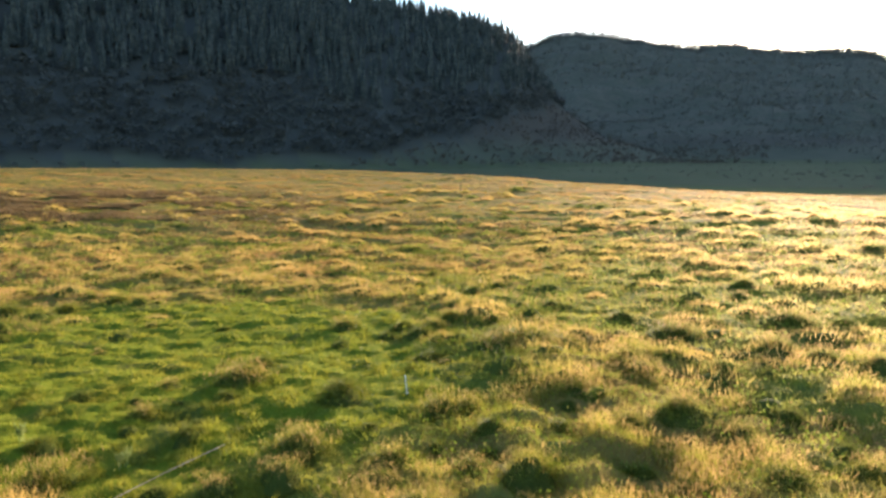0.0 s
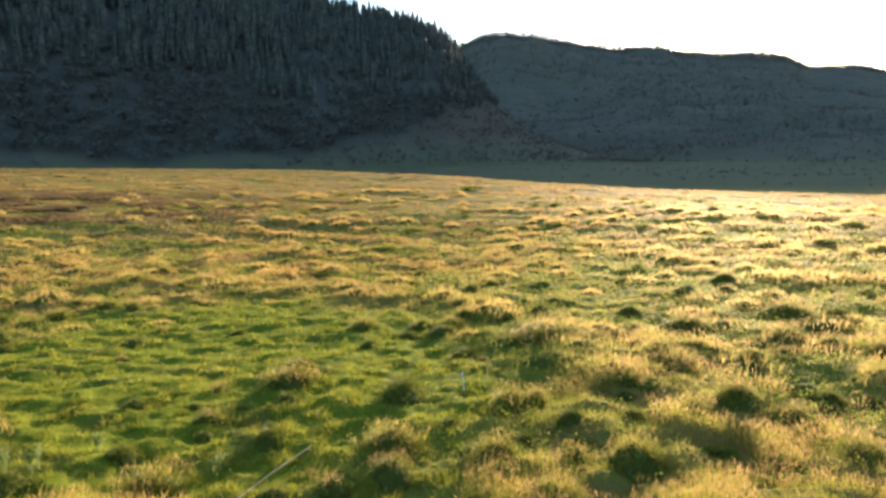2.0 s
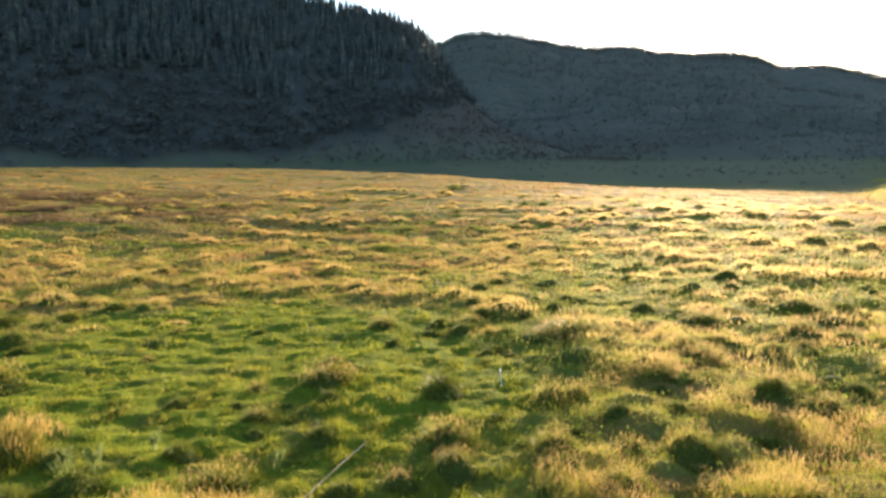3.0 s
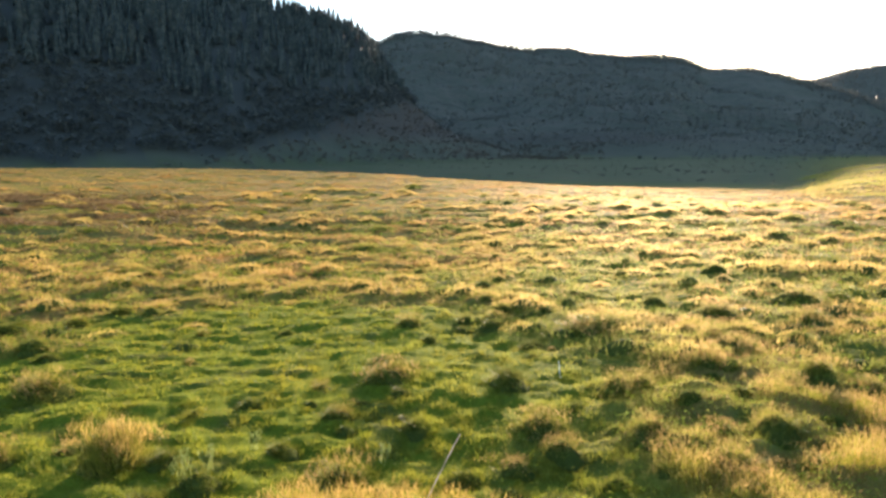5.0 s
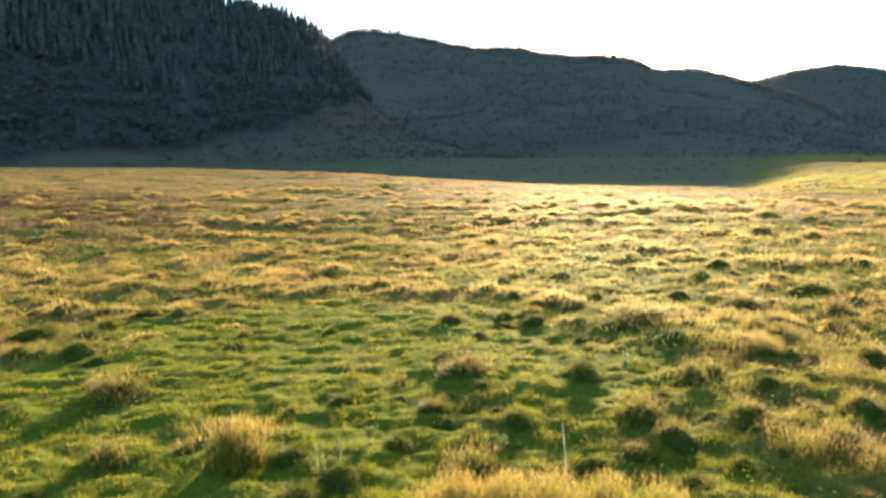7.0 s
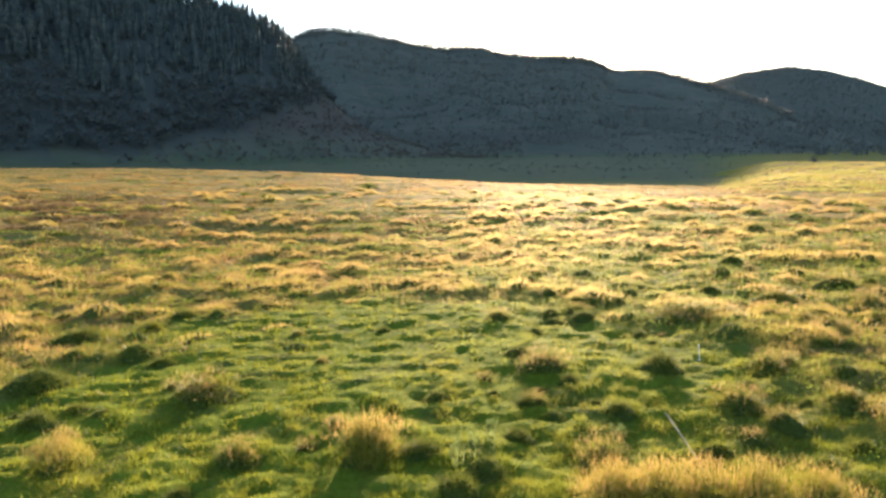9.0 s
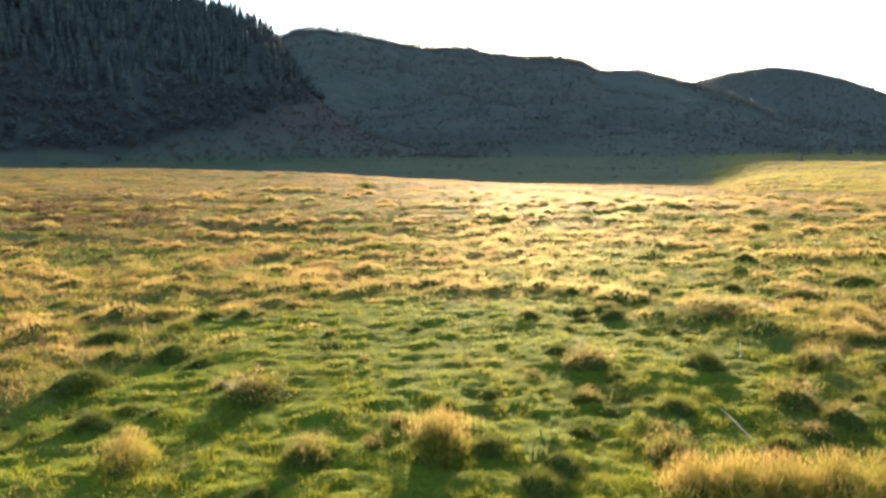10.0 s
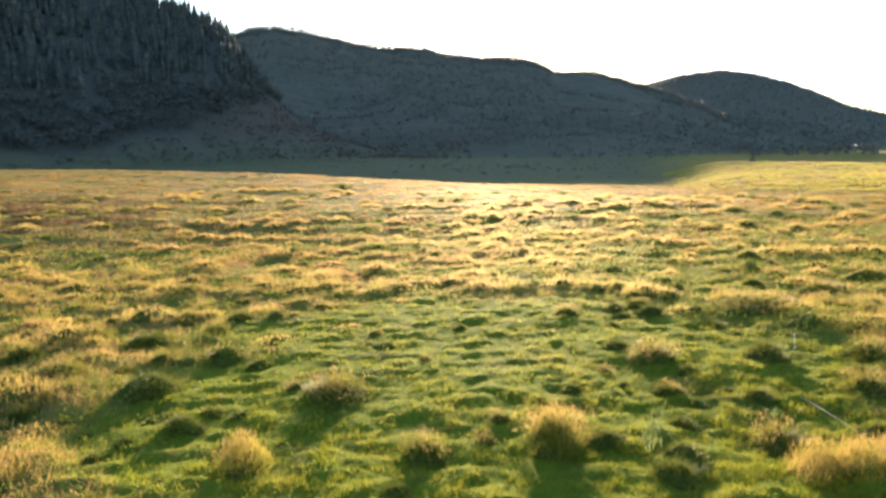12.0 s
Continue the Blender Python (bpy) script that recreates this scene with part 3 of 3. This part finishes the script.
def tussock(x, y, radius, style, rs):
    base = new("grass_tussock")
    most, share = {"dome": (0.50, 0.74), "plumed": (0.36, 0.52), "tipped": (0.34, 0.46), "green": (0.36, 0.47)}[style]
    high = min(most, radius * share * rs.uniform(0.9, 1.1))
    base.matrix_world = Matrix.Translation((x, y, float(land(x, y)) - 0.03)) @ Matrix.Rotation(rs.uniform(0, 6.28), 4, "Z") @ Matrix.Diagonal((radius, radius * rs.uniform(0.75, 1.0), high, 1))
    body = part("mound", MOUNDS[rs.integers(len(MOUNDS))], base)
    if style == "plumed":
        body.scale = (0.75, 0.75, 0.5)
        for crowns in (GOLD_DENSE, GOLD_TUFTS):
            part("dry_crown", crowns[rs.integers(5)], base, "yellow-green seeding stalks", "stuff")
        part("seed_plume", SEED_TUFTS[rs.integers(len(SEED_TUFTS))], base, "golden seed heads", "stuff")
        return tagged(base, "loose clump of golden grass gone to seed", "tussock", "tussocks in the pasture")
    if style == "dome":
        body.scale = (0.9, 0.9, 0.72)
    part("turf", (GREEN_TUFTS if radius > 0.45 else GREEN_FEW)[rs.integers(5)], base, "", "stuff")
    if style == "dome":
        part("dry_crown", GOLD_DENSE[rs.integers(5)], base, "yellow-green seeding stalks on the crown", "stuff")
        part("seed_plume", SEED_TUFTS[rs.integers(len(SEED_TUFTS))], base, "golden seed heads", "stuff")
        return tagged(base, "tall domed grass tussock with golden seeding top", "tussock", "tussocks in the pasture")
    if style == "tipped":
        if radius > 0.45:
            part("dry_crown", GOLD_TUFTS[rs.integers(5)], base, "thin yellow-green stalks", "stuff")
        part("seed_plume", SEED_FEW[rs.integers(len(SEED_FEW))], base, "sparse golden seed stalks", "stuff")
        return tagged(base, "low green grass hummock with sparse golden tips", "tussock", "tussocks in the pasture")
    return tagged(base, "low dark green grass hummock in grazed sward", "tussock", "tussocks in the pasture")


def build_tussocks():
    rs = np.random.default_rng(11)
    taken = []
    for rows, style in ((DOMES, "dome"), (PLUMED, "plumed"), (TIPPED_ONE, "tipped"), (TIPPED_TWO, "tipped"), (GREEN_ONE, "green"), (GREEN_TWO, "green")):
        for x, y, rad in rows:
            tussock(x, y, rad, style, rs)
            taken.append((x, y, rad))
    # the smaller ones between and behind them
    made = 0
    while made < 200:
        r = 8 * (46 / 8) ** rs.random()
        a = math.radians(rs.uniform(-52, 46))
        x, y = CX + r * math.sin(a), CY + r * math.cos(a)
        d = float(dryness(x, y))
        rad = rs.uniform(0.18, 0.42) * (1 if r < 20 else 1.4)
        if rs.random() > 0.12 + 0.88 * d:
            continue
        if any(math.hypot(x - p, y - q) < 0.9 * (rad + s) for p, q, s in taken):
            continue
        tussock(x, y, rad, "tipped" if rs.random() < 0.25 + 0.6 * d else "green", rs)
        taken.append((x, y, rad))
        made += 1


build_tussocks()


def build_far_tussocks():
    """Those too many to count, out to the brow."""
    rs = np.random.default_rng(12)
    mv, mf, tops = [], [], []
    me = mound_mesh(99, MAT_MOUND, 4, 10)
    pv = np.zeros(len(me.vertices) * 3, np.float32)
    me.vertices.foreach_get("co", pv)
    pv = pv.reshape(-1, 3)
    pf = np.array([tuple(p.vertices) for p in me.polygons])
    r = 70 * (150 / 70) ** rs.random(300)
    a = np.radians(rs.uniform(-58, 56, 300))
    x, y = CX + r * np.sin(a), CY + r * np.cos(a)
    ok = in_meadow(x, y)
    x, y, r = x[ok], y[ok], r[ok]
    z = land(x, y)
    for k in range(len(x)):
        s = rs.uniform(0.4, 1.1)
        mv.append(pv * (s * rs.uniform(1.0, 1.9), s * rs.uniform(0.7, 1), s * rs.uniform(0.14, 0.24)) + (x[k], y[k], z[k] - 0.04))
        mf.append(pf + k * len(pv))
        tops.append(np.stack([x[k] + rs.normal(0, 0.4 * s, 70), y[k] + rs.normal(0, 0.4 * s, 70), np.full(70, z[k] + 0.08 * s)], -1))
    tops = np.concatenate(tops)
    v, f = blades(tops, rs.uniform(0.05, 0.22, len(tops)), rs.uniform(0.03, 0.07, len(tops)), rs.uniform(0.02, 0.2, len(tops)), rs.uniform(0, 6.28, len(tops)), 1)
    tagged(new("far_hummock_grass", mesh_from("far_hummock_grass", v, f, MAT_TUFT)), "coarse grass on the hummocks of the far pasture", "grass", kind="stuff")
    tagged(new("far_hummocks", mesh_from("far_hummocks", np.concatenate(mv), np.concatenate(mf), MAT_MOUND, True)), "many low grass hummocks across the far pasture", "tussocks", kind="stuff")


build_far_tussocks()


def build_mid_clumps():
    """Domed clumps of dry grass past counting, over the middle of the pasture."""
    global RNG
    RNG = np.random.default_rng(15)
    me = mound_mesh(98, MAT_MOUND, 3, 8)
    pv = np.array([tuple(v.co) for v in me.vertices])
    pf = np.array([tuple(p.vertices) for p in me.polygons])
    m, per = 2600, 140
    x, y, r = scatter(m, 17.0, 95.0)
    wild = smooth(0.40, 0.58, fbm(x / 6, y / 6, 130, 3))
    keep = RNG.random(m) < (0.10 + 0.9 * dryness(x, y)) * (0.25 + 0.75 * wild) * smooth(15, 24, r)
    x, y, r = x[keep], y[keep], r[keep]
    m = len(x)
    size = RNG.uniform(0.35, 0.85, m) * (0.85 + r / 200)
    wide, high = size * RNG.uniform(1.0, 1.5, m), size * RNG.uniform(0.36, 0.6, m)
    z = land(x, y)
    mounds = pv[None] * np.stack([wide * 0.7, size * 0.65, high * 0.7], -1)[:, None] + np.stack([x, y, z - 0.03], -1)[:, None]
    faces = pf[None] + (np.arange(m) * len(pv))[:, None, None]
    tagged(new("middle_hummocks", mesh_from("middle_hummocks", mounds.reshape(-1, 3), faces.reshape(-1, 3), MAT_MOUND, True)), "many rounded grass hummocks over the middle pasture", "tussocks", kind="stuff")
    u, a = np.sqrt(RNG.random((m, per))), RNG.uniform(0, 6.283, (m, per))
    gx, gy = x[:, None] + u * np.cos(a) * wide[:, None], y[:, None] + u * np.sin(a) * size[:, None]
    gz = z[:, None] + 0.6 * high[:, None] * (1 - u * u)
    h = high[:, None] * RNG.uniform(0.45, 1.0, (m, per)) * (1.05 - 0.5 * u)
    base = np.stack([gx, gy, gz - 0.03], -1).reshape(-1, 3)
    w = np.clip(0.0011 * r, 0.02, 0.1)[:, None] * RNG.uniform(0.7, 1.3, (m, per))
    h = h.ravel()
    v, f = blades(base, h, w.ravel(), h * RNG.uniform(0.1, 0.7, len(h)), RNG.uniform(0, 6.283, len(h)), 1)
    green = np.repeat(RNG.random(m) < 0.30, per)
    v = v.reshape(-1, 3, 3)
    for name, pick, mat, label in (("middle_dry_clumps", ~green, MAT_CLUMP, "domed golden dry grass clumps over the middle pasture"), ("middle_green_clumps", green, MAT_TUFT, "domed green grass clumps over the middle pasture")):
        tagged(new(name, mesh_from(name, v[pick].reshape(-1, 3), np.arange(3 * pick.sum()).reshape(-1, 3), mat)), label, "grass", kind="stuff")


build_mid_clumps()


def build_far_clumps():
    """Coarse ochre grass in low drifts across the far pasture, lying along the slope."""
    global RNG
    RNG = np.random.default_rng(14)
    m, per = 2600, 34
    x, y, r = scatter(m, 34.0, 150.0)
    keep = (RNG.random(m) < 0.15 + 0.85 * dryness(x, y)) & in_meadow(x, y)
    x, y, r = x[keep], y[keep], r[keep]
    size = RNG.uniform(0.35, 0.9, len(x)) * (0.8 + r / 160)
    # the pasture that runs on behind the low brow
    fx, fy, fr = scatter(1000, 110.0, 275.0, 25, 50)
    ok = in_meadow(fx, fy)
    x, y, r = (np.concatenate([p, q[ok]]) for p, q in ((x, fx), (y, fy), (r, fr)))
    size = np.concatenate([size, RNG.uniform(0.8, 2.2, ok.sum())])
    cx, cy, cs, cr = (np.repeat(q, per) for q in (x, y, size, r))
    n = len(cx)
    gx, gy = cx + RNG.normal(0, 0.95, n) * cs, cy + RNG.normal(0, 0.32, n) * cs
    base = np.stack([gx, gy, land(gx, gy) - 0.02], -1)
    h = RNG.uniform(0.16, 0.36, n) * (0.6 + 0.5 * cs)
    v, f = blades(base, h, np.clip(0.0011 * cr, 0.05, 0.3) * RNG.uniform(0.7, 1.3, n), h * RNG.uniform(0.2, 0.9, n), RNG.uniform(0, 6.283, n), 1)
    v, behind = v.reshape(-1, 3, 3), np.arange(n) >= n - ok.sum() * per
    for name, pick, mat, label in (("far_grass_clumps", ~behind, MAT_OCHRE, "coarse ochre grass clumps drifting across the far pasture"), ("crest_grass_clumps", behind, MAT_ROUGH, "pale straw and green grass clumps along the second crest")):
        tagged(new(name, mesh_from(name, v[pick].reshape(-1, 3), np.arange(3 * pick.sum()).reshape(-1, 3), mat)), label, "grass", kind="stuff")


build_far_clumps()


# ---- trees ----
def spruce_arrays(seed, tiers, seg, droop=0.35):
    """A spruce 1 high: trunk apart from a crown of ragged drooping tiers."""
    rs = np.random.default_rng(seed)
    v, f = [], []
    for k in range(tiers):
        u = k / tiers
        z0 = 0.10 + 0.86 * u
        rad = 0.17 * (1 - u) ** 0.85 + 0.012
        top = z0 + 0.9 / tiers + 0.05
        o = len(v)
        v.append((rs.normal(0, 0.004), rs.normal(0, 0.004), min(top, 1.0)))
        turn = rs.uniform(0, 6.28)
        for j in range(seg * 2):
            a = turn + 3.1416 * j / seg
            k_ = rad * (rs.uniform(0.8, 1.25) if j % 2 == 0 else rs.uniform(0.42, 0.6))
            v.append((k_ * math.cos(a), k_ * math.sin(a), z0 - (rad * droop if j % 2 == 0 else -rad * 0.15) + rs.normal(0, 0.006)))
        for j in range(seg * 2):
            f.append((o, o + 1 + j, o + 1 + (j + 1) % (seg * 2)))
    return np.array(v), np.array(f)


def scrub_arrays(seed, n):
    """A rounded bush or broadleaf crown 1 high, of many small leaf clumps with gaps."""
    rs = np.random.default_rng(seed)
    v, f = [], []
    lobes = [(rs.normal(0, 0.16), rs.normal(0, 0.16), rs.uniform(0.35, 0.72), rs.uniform(0.16, 0.28)) for _ in range(6)]
    for k in range(n):
        lx, ly, lz, lr = lobes[rs.integers(6)]
        d = rs.normal(0, 1, 3)
        d /= np.linalg.norm(d)
        c = np.array((lx, ly, lz)) + d * lr * rs.uniform(0.7, 1.05)
        s = rs.uniform(0.05, 0.10)
        o = len(v)
        for _ in range(3):
            v.append(tuple(c + rs.normal(0, s, 3)))
        f.append((o, o + 1, o + 2))
    return np.array(v), np.array(f)


def trunk_mesh(name, seed, height, radius, mat):
    bm = bmesh.new()
    rs = np.random.default_rng(seed)
    rings, seg = 5, 7
    rows = []
    for i in range(rings):
        u = i / (rings - 1)
        rows.append([bm.verts.new((radius * (1 - 0.8 * u) * math.cos(6.2832 * j / seg) + rs.normal(0, 0.001), radius * (1 - 0.8 * u) * math.sin(6.2832 * j / seg), height * u - 0.03)) for j in range(seg)])
    for p, q in zip(rows, rows[1:]):
        for j in range(seg):
            bm.faces.new((p[j], p[(j + 1) % seg], q[(j + 1) % seg], q[j]))
    bm.faces.new(rows[-1])
    me = bpy.data.meshes.new(name)
    bm.to_mesh(me)
    bm.free()
    me.materials.append(mat)
    return me


def slope_spots(n, r0, r1, az0, az1, rs):
    r = np.sqrt(rs.uniform(r0 * r0, r1 * r1, n))
    az = rs.uniform(az0, az1, n)
    x, y = CX + r * np.sin(np.radians(az)), CY + r * np.cos(np.radians(az))
    return x, y, r, az


def spruce_mask(x, y, r, az):
    """The upper part of that wood is spruce, the lower part thicket."""
    line = np.interp(az, [-60, -45, -30, -18, -10, -5, 0], [42, 42, 40, 34, 38, 50, 60]) + (fbm(x / 40, y / 40, 84, 3) - 0.45) * 40
    return hill_height(x, y) > line


def joined(name, protos, x, y, z, size, mat, label, category, rs):
    v_all, f_all, o = [], [], 0
    for k in range(len(x)):
        pv, pf = protos[rs.integers(len(protos))]
        a = rs.uniform(0, 6.28)
        c, s = math.cos(a), math.sin(a)
        w = size[k] * rs.uniform(0.85, 1.4)
        q = np.stack([(pv[:, 0] * c - pv[:, 1] * s) * w + x[k], (pv[:, 0] * s + pv[:, 1] * c) * w + y[k], pv[:, 2] * size[k] + z[k] - 0.3], -1)
        v_all.append(q)
        f_all.append(pf + o)
        o += len(pv)
    return tagged(new(name, mesh_from(name, np.concatenate(v_all), np.concatenate(f_all), mat)), label, category, kind="stuff")


def build_woods():
    rs = np.random.default_rng(31)
    # the spruces that can be told apart at the wood's edge
    crowns = []
    for k in range(6):
        v, f = spruce_arrays(500 + k, 12, 8)
        crowns.append(mesh_from("crown", v, f, MAT_SPRUCE))
    trunks = [trunk_mesh("trunk", 520 + k, 0.9, 0.016, MAT_BARK) for k in range(2)]
    x, y, r, az = slope_spots(3600, 330, 540, -54, -22, rs)
    ok = spruce_mask(x, y, r, az)
    x, y, r, az = (q[ok][:260] for q in (x, y, r, az))
    z = land(x, y)
    for k in range(len(x)):
        h = rs.uniform(13, 23)
        tree = new("spruce_tree")
        w = h * rs.uniform(0.85, 1.2)
        tree.matrix_world = Matrix.Translation((x[k], y[k], z[k] - 0.2)) @ Matrix.Rotation(rs.uniform(0, 6.28), 4, "Z") @ Matrix.Diagonal((w, w, h, 1))
        part("trunk", trunks[k % 2], tree)
        part("crown", crowns[k % 6], tree)
        tagged(tree, "tall dark spruce on the shaded wooded slope", "tree", "spruces on the near hill")
    # the wood as a whole
    protos = [spruce_arrays(540 + k, 7, 5) for k in range(6)]
    x, y, r, az = slope_spots(15000, 300, 720, -62, 8, rs)
    thick = wood_mask(x, y, r, az) & ~spruce_mask(x, y, r, az)
    ok = spruce_mask(x, y, r, az)
    tx, ty = x[thick], y[thick]
    x, y = x[ok][:4600], y[ok][:4600]
    h = rs.uniform(8.5, 13.5, len(x)) + rs.random(len(x)) ** 3 * 5.5
    joined("spruce_wood", protos, x, y, land(x, y), h, MAT_SPRUCE, "dense dark spruce forest on the shaded hillside", "forest", rs)
    crowns_low = [scrub_arrays(550 + k, 40) for k in range(5)]
    joined("lower_slope_wood", crowns_low, tx, ty, land(tx, ty), rs.uniform(4, 10, len(tx)), MAT_THICKET, "dense dark thicket below the spruces on the shaded slope", "forest", rs)
    # scrub on the open slopes and the valley's edge
    bushes = [scrub_arrays(560 + k, 44) for k in range(5)]
    x, y, r, az = slope_spots(14000, 300, 1000, -60, 34, rs)
    ok = (hill_height(x, y) > meadow_height(x, y)) & ~wood_mask(x, y, r, az) & (fbm(x / 45, y / 45, 90, 3) > 0.45)
    x, y = x[ok][:3200], y[ok][:3200]
    joined("hillside_scrub", bushes, x, y, land(x, y), rs.uniform(1.2, 5, len(x)) * rs.uniform(0.5, 1, len(x)), MAT_BROADLEAF, "scattered dark scrub bushes on the open hillside", "bushes", rs)
    x, y, r, az = slope_spots(6500, 330, 680, -22, 10, rs)
    ok = (hill_height(x, y) > meadow_height(x, y)) & ~wood_mask(x, y, r, az) & (fbm(x / 28, y / 28, 97, 3) > 0.36)
    x, y = x[ok][:2300], y[ok][:2300]
    joined("slope_scrub", bushes, x, y, land(x, y), rs.uniform(0.8, 3.4, len(x)), MAT_RUSTY, "low rusty brown scrub covering the foot of the slope", "bushes", rs)
    # low scrub dotted over the shaded valley floor
    x, y, r, az = slope_spots(1500, 210, 620, -24, 26, rs)
    ok = (hill_height(x, y) < meadow_height(x, y) + 1) & (fbm(x / 60, y / 24, 93, 3) > 0.44)
    x, y = x[ok][:520], y[ok][:520]
    joined("valley_scrub", bushes, x, y, land(x, y), rs.uniform(0.5, 1.7, len(x)), MAT_RUSTY, "low brown scrub dotted over the shaded valley floor", "bushes", rs)
    # trees on the far ridges
    crowns_far = [scrub_arrays(580 + k, 26) for k in range(5)] + [spruce_arrays(590 + k, 4, 4) for k in range(4)]
    x, y, r, az = slope_spots(16000, 700, 2080, -14, 40, rs)
    ok = (fbm(x / 180, y / 180, 95, 3) > 0.40) | (r > 1900)
    x, y = x[ok][:4000], y[ok][:4000]
    joined("far_ridge_wood", crowns_far, x, y, land(x, y), rs.uniform(7, 14, len(x)), MAT_BROADLEAF, "mixed woodland on the long far ridge", "forest", rs)
    x, y, r, az = slope_spots(4200, 640, 1150, -9, 36, rs)
    ok = (fbm(x / 70, y / 40, 99, 3) > 0.40) & (hill_height(x, y) > meadow_height(x, y) + 0.5)
    x, y = x[ok], y[ok]
    joined("lower_ridge_scrub", crowns_far[:5], x, y, land(x, y), rs.uniform(2, 6, len(x)), MAT_BROADLEAF, "scrub and young trees on the lower ridge flank", "bushes", rs)
    x, y, r, az = slope_spots(3000, 1870, 2004, -10, 27, rs)
    joined("ridge_line_trees", crowns_far, x, y, land(x, y) - 1.6, rs.uniform(6, 10, len(x)) + rs.random(len(x)) ** 5 * 7, MAT_BROADLEAF, "uneven line of trees along the ridge crest", "forest", rs)
    x, y, r, az = slope_spots(3000, 1700, 3450, 22, 46, rs)
    joined("far_hill_wood", crowns_far, x, y, land(x, y), rs.uniform(9, 17, len(x)), MAT_BROADLEAF, "woodland on the farthest round hill", "forest", rs)


build_woods()


# ---- small things ----
def build_pole():
    """A weathered pole that lies in the grass."""
    a, b = Vector((-7.58, 10.65)), Vector((-8.03, 7.75))
    bm = bmesh.new()
    rs = np.random.default_rng(41)
    rows, n, seg = [], 14, 8
    za, zb = float(land(a.x, a.y)) + 0.05, float(land(b.x, b.y)) + 0.03
    for i in range(n):
        u = i / (n - 1)
        p = a.lerp(b, u)
        z = za + (zb - za) * u + 0.02 * math.sin(u * 3.1) + rs.normal(0, 0.003)
        rad = 0.010 - 0.003 * u + rs.normal(0, 0.0008)
        rows.append([bm.verts.new((p.x + rs.normal(0, 0.004) + rad * math.cos(6.2832 * j / seg), p.y, z + rad * math.sin(6.2832 * j / seg))) for j in range(seg)])
    for p, q in zip(rows, rows[1:]):
        for j in range(seg):
            bm.faces.new((p[j], p[(j + 1) % seg], q[(j + 1) % seg], q[j]))
    bm.faces.new(rows[0])
    bm.faces.new(rows[-1])
    bmesh.ops.recalc_face_normals(bm, faces=bm.faces)
    me = bpy.data.meshes.new("fallen_pole")
    bm.to_mesh(me)
    bm.free()
    me.materials.append(MAT_OLD_WOOD)
    tagged(new("fallen_pole", me), "thin weathered pale wooden pole lying in the grass", "pole")


def build_stake():
    """A short white plastic stake, a little out of plumb."""
    x, y = -5.39, 13.97
    stake = new("fence_stake")
    stake.matrix_world = Matrix.Translation((x, y, float(land(x, y)) - 0.02)) @ Matrix.Rotation(radians(-6), 4, "Y")
    for name, rings, label in (("shaft", [(0.0, 0.010), (0.42, 0.009), (0.44, 0.005)], ""), ("foot_plate", [(0.02, 0.013), (0.025, 0.035), (0.045, 0.035), (0.05, 0.014)], ""), ("hook", [(0.37, 0.009), (0.375, 0.016), (0.395, 0.015), (0.40, 0.009)], "")):
        bm = bmesh.new()
        rows = [[bm.verts.new((r * math.cos(6.2832 * j / 10), r * math.sin(6.2832 * j / 10), z)) for j in range(10)] for z, r in rings]
        for p, q in zip(rows, rows[1:]):
            for j in range(10):
                bm.faces.new((p[j], p[(j + 1) % 10], q[(j + 1) % 10], q[j]))
        bm.faces.new(rows[-1])
        me = bpy.data.meshes.new(name)
        bm.to_mesh(me)
        bm.free()
        me.materials.append(MAT_WHITE)
        part(name, me, stake, label)
    tagged(stake, "short white plastic fence stake leaning in green grass", "stake")


def build_weed(x, y, high, seed):
    """A pale branching weed gone to seed."""
    global RNG
    rs = np.random.default_rng(seed)
    RNG = np.random.default_rng(seed + 1)
    plant = new("seeding_weed")
    plant.matrix_world = Matrix.Translation((x, y, float(land(x, y)) - 0.02))
    n = 9
    base = np.stack([rs.normal(0, 0.05, n), rs.normal(0, 0.05, n), np.zeros(n)], -1)
    h, head = rs.uniform(0.6, 1.0, n) * high, rs.uniform(0, 6.28, n)
    lean = h * rs.uniform(0.1, 0.4, n)
    v, f = blades(base, h, np.full(n, 0.016), lean, head, 2)
    part("stalks", mesh_from("stalks", v, f, MAT_WEED), plant)
    tips = base + np.stack([np.cos(head) * lean, np.sin(head) * lean, h * 0.95], -1)
    m = 260
    pick = rs.integers(0, n, m)
    u = rs.random(m)[:, None] * 0.45 + 0.55
    b2 = base[pick] * (1 - u) + tips[pick] * u
    v, f = blades(b2, rs.uniform(0.03, 0.09, m), np.full(m, 0.018), rs.uniform(0.02, 0.08, m), rs.uniform(0, 6.28, m), 1)
    part("seed_spray", mesh_from("seed_spray", v, f, MAT_WEED), plant)
    tagged(plant, "pale branching weed gone to seed above the grass", "weed", "weeds in the pasture")


build_pole()
build_stake()
for wx, wy, wh, ws in ((-11.9, 8.6, 0.55, 51), (-11.6, 8.9, 0.45, 52), (-11.2, 9.9, 0.4, 53), (-8.9, 9.7, 0.3, 54)):
    build_weed(wx, wy, wh, ws)


def build_lone_bush():
    x, y = CX + 380 * math.sin(radians(31.5)), CY + 380 * math.cos(radians(31.5))
    bush = new("lone_bush")
    bush.matrix_world = Matrix.Translation((x, y, float(land(x, y)) - 0.1)) @ Matrix.Diagonal((3.2, 3.2, 4.6, 1))
    v, f = scrub_arrays(61, 240)
    part("crown", mesh_from("crown", v, f, MAT_BROADLEAF), bush)
    part("trunk", trunk_mesh("trunk", 62, 0.5, 0.05, MAT_BARK), bush)
    tagged(bush, "single dark bush standing at the far pasture edge", "bush")


build_lone_bush()
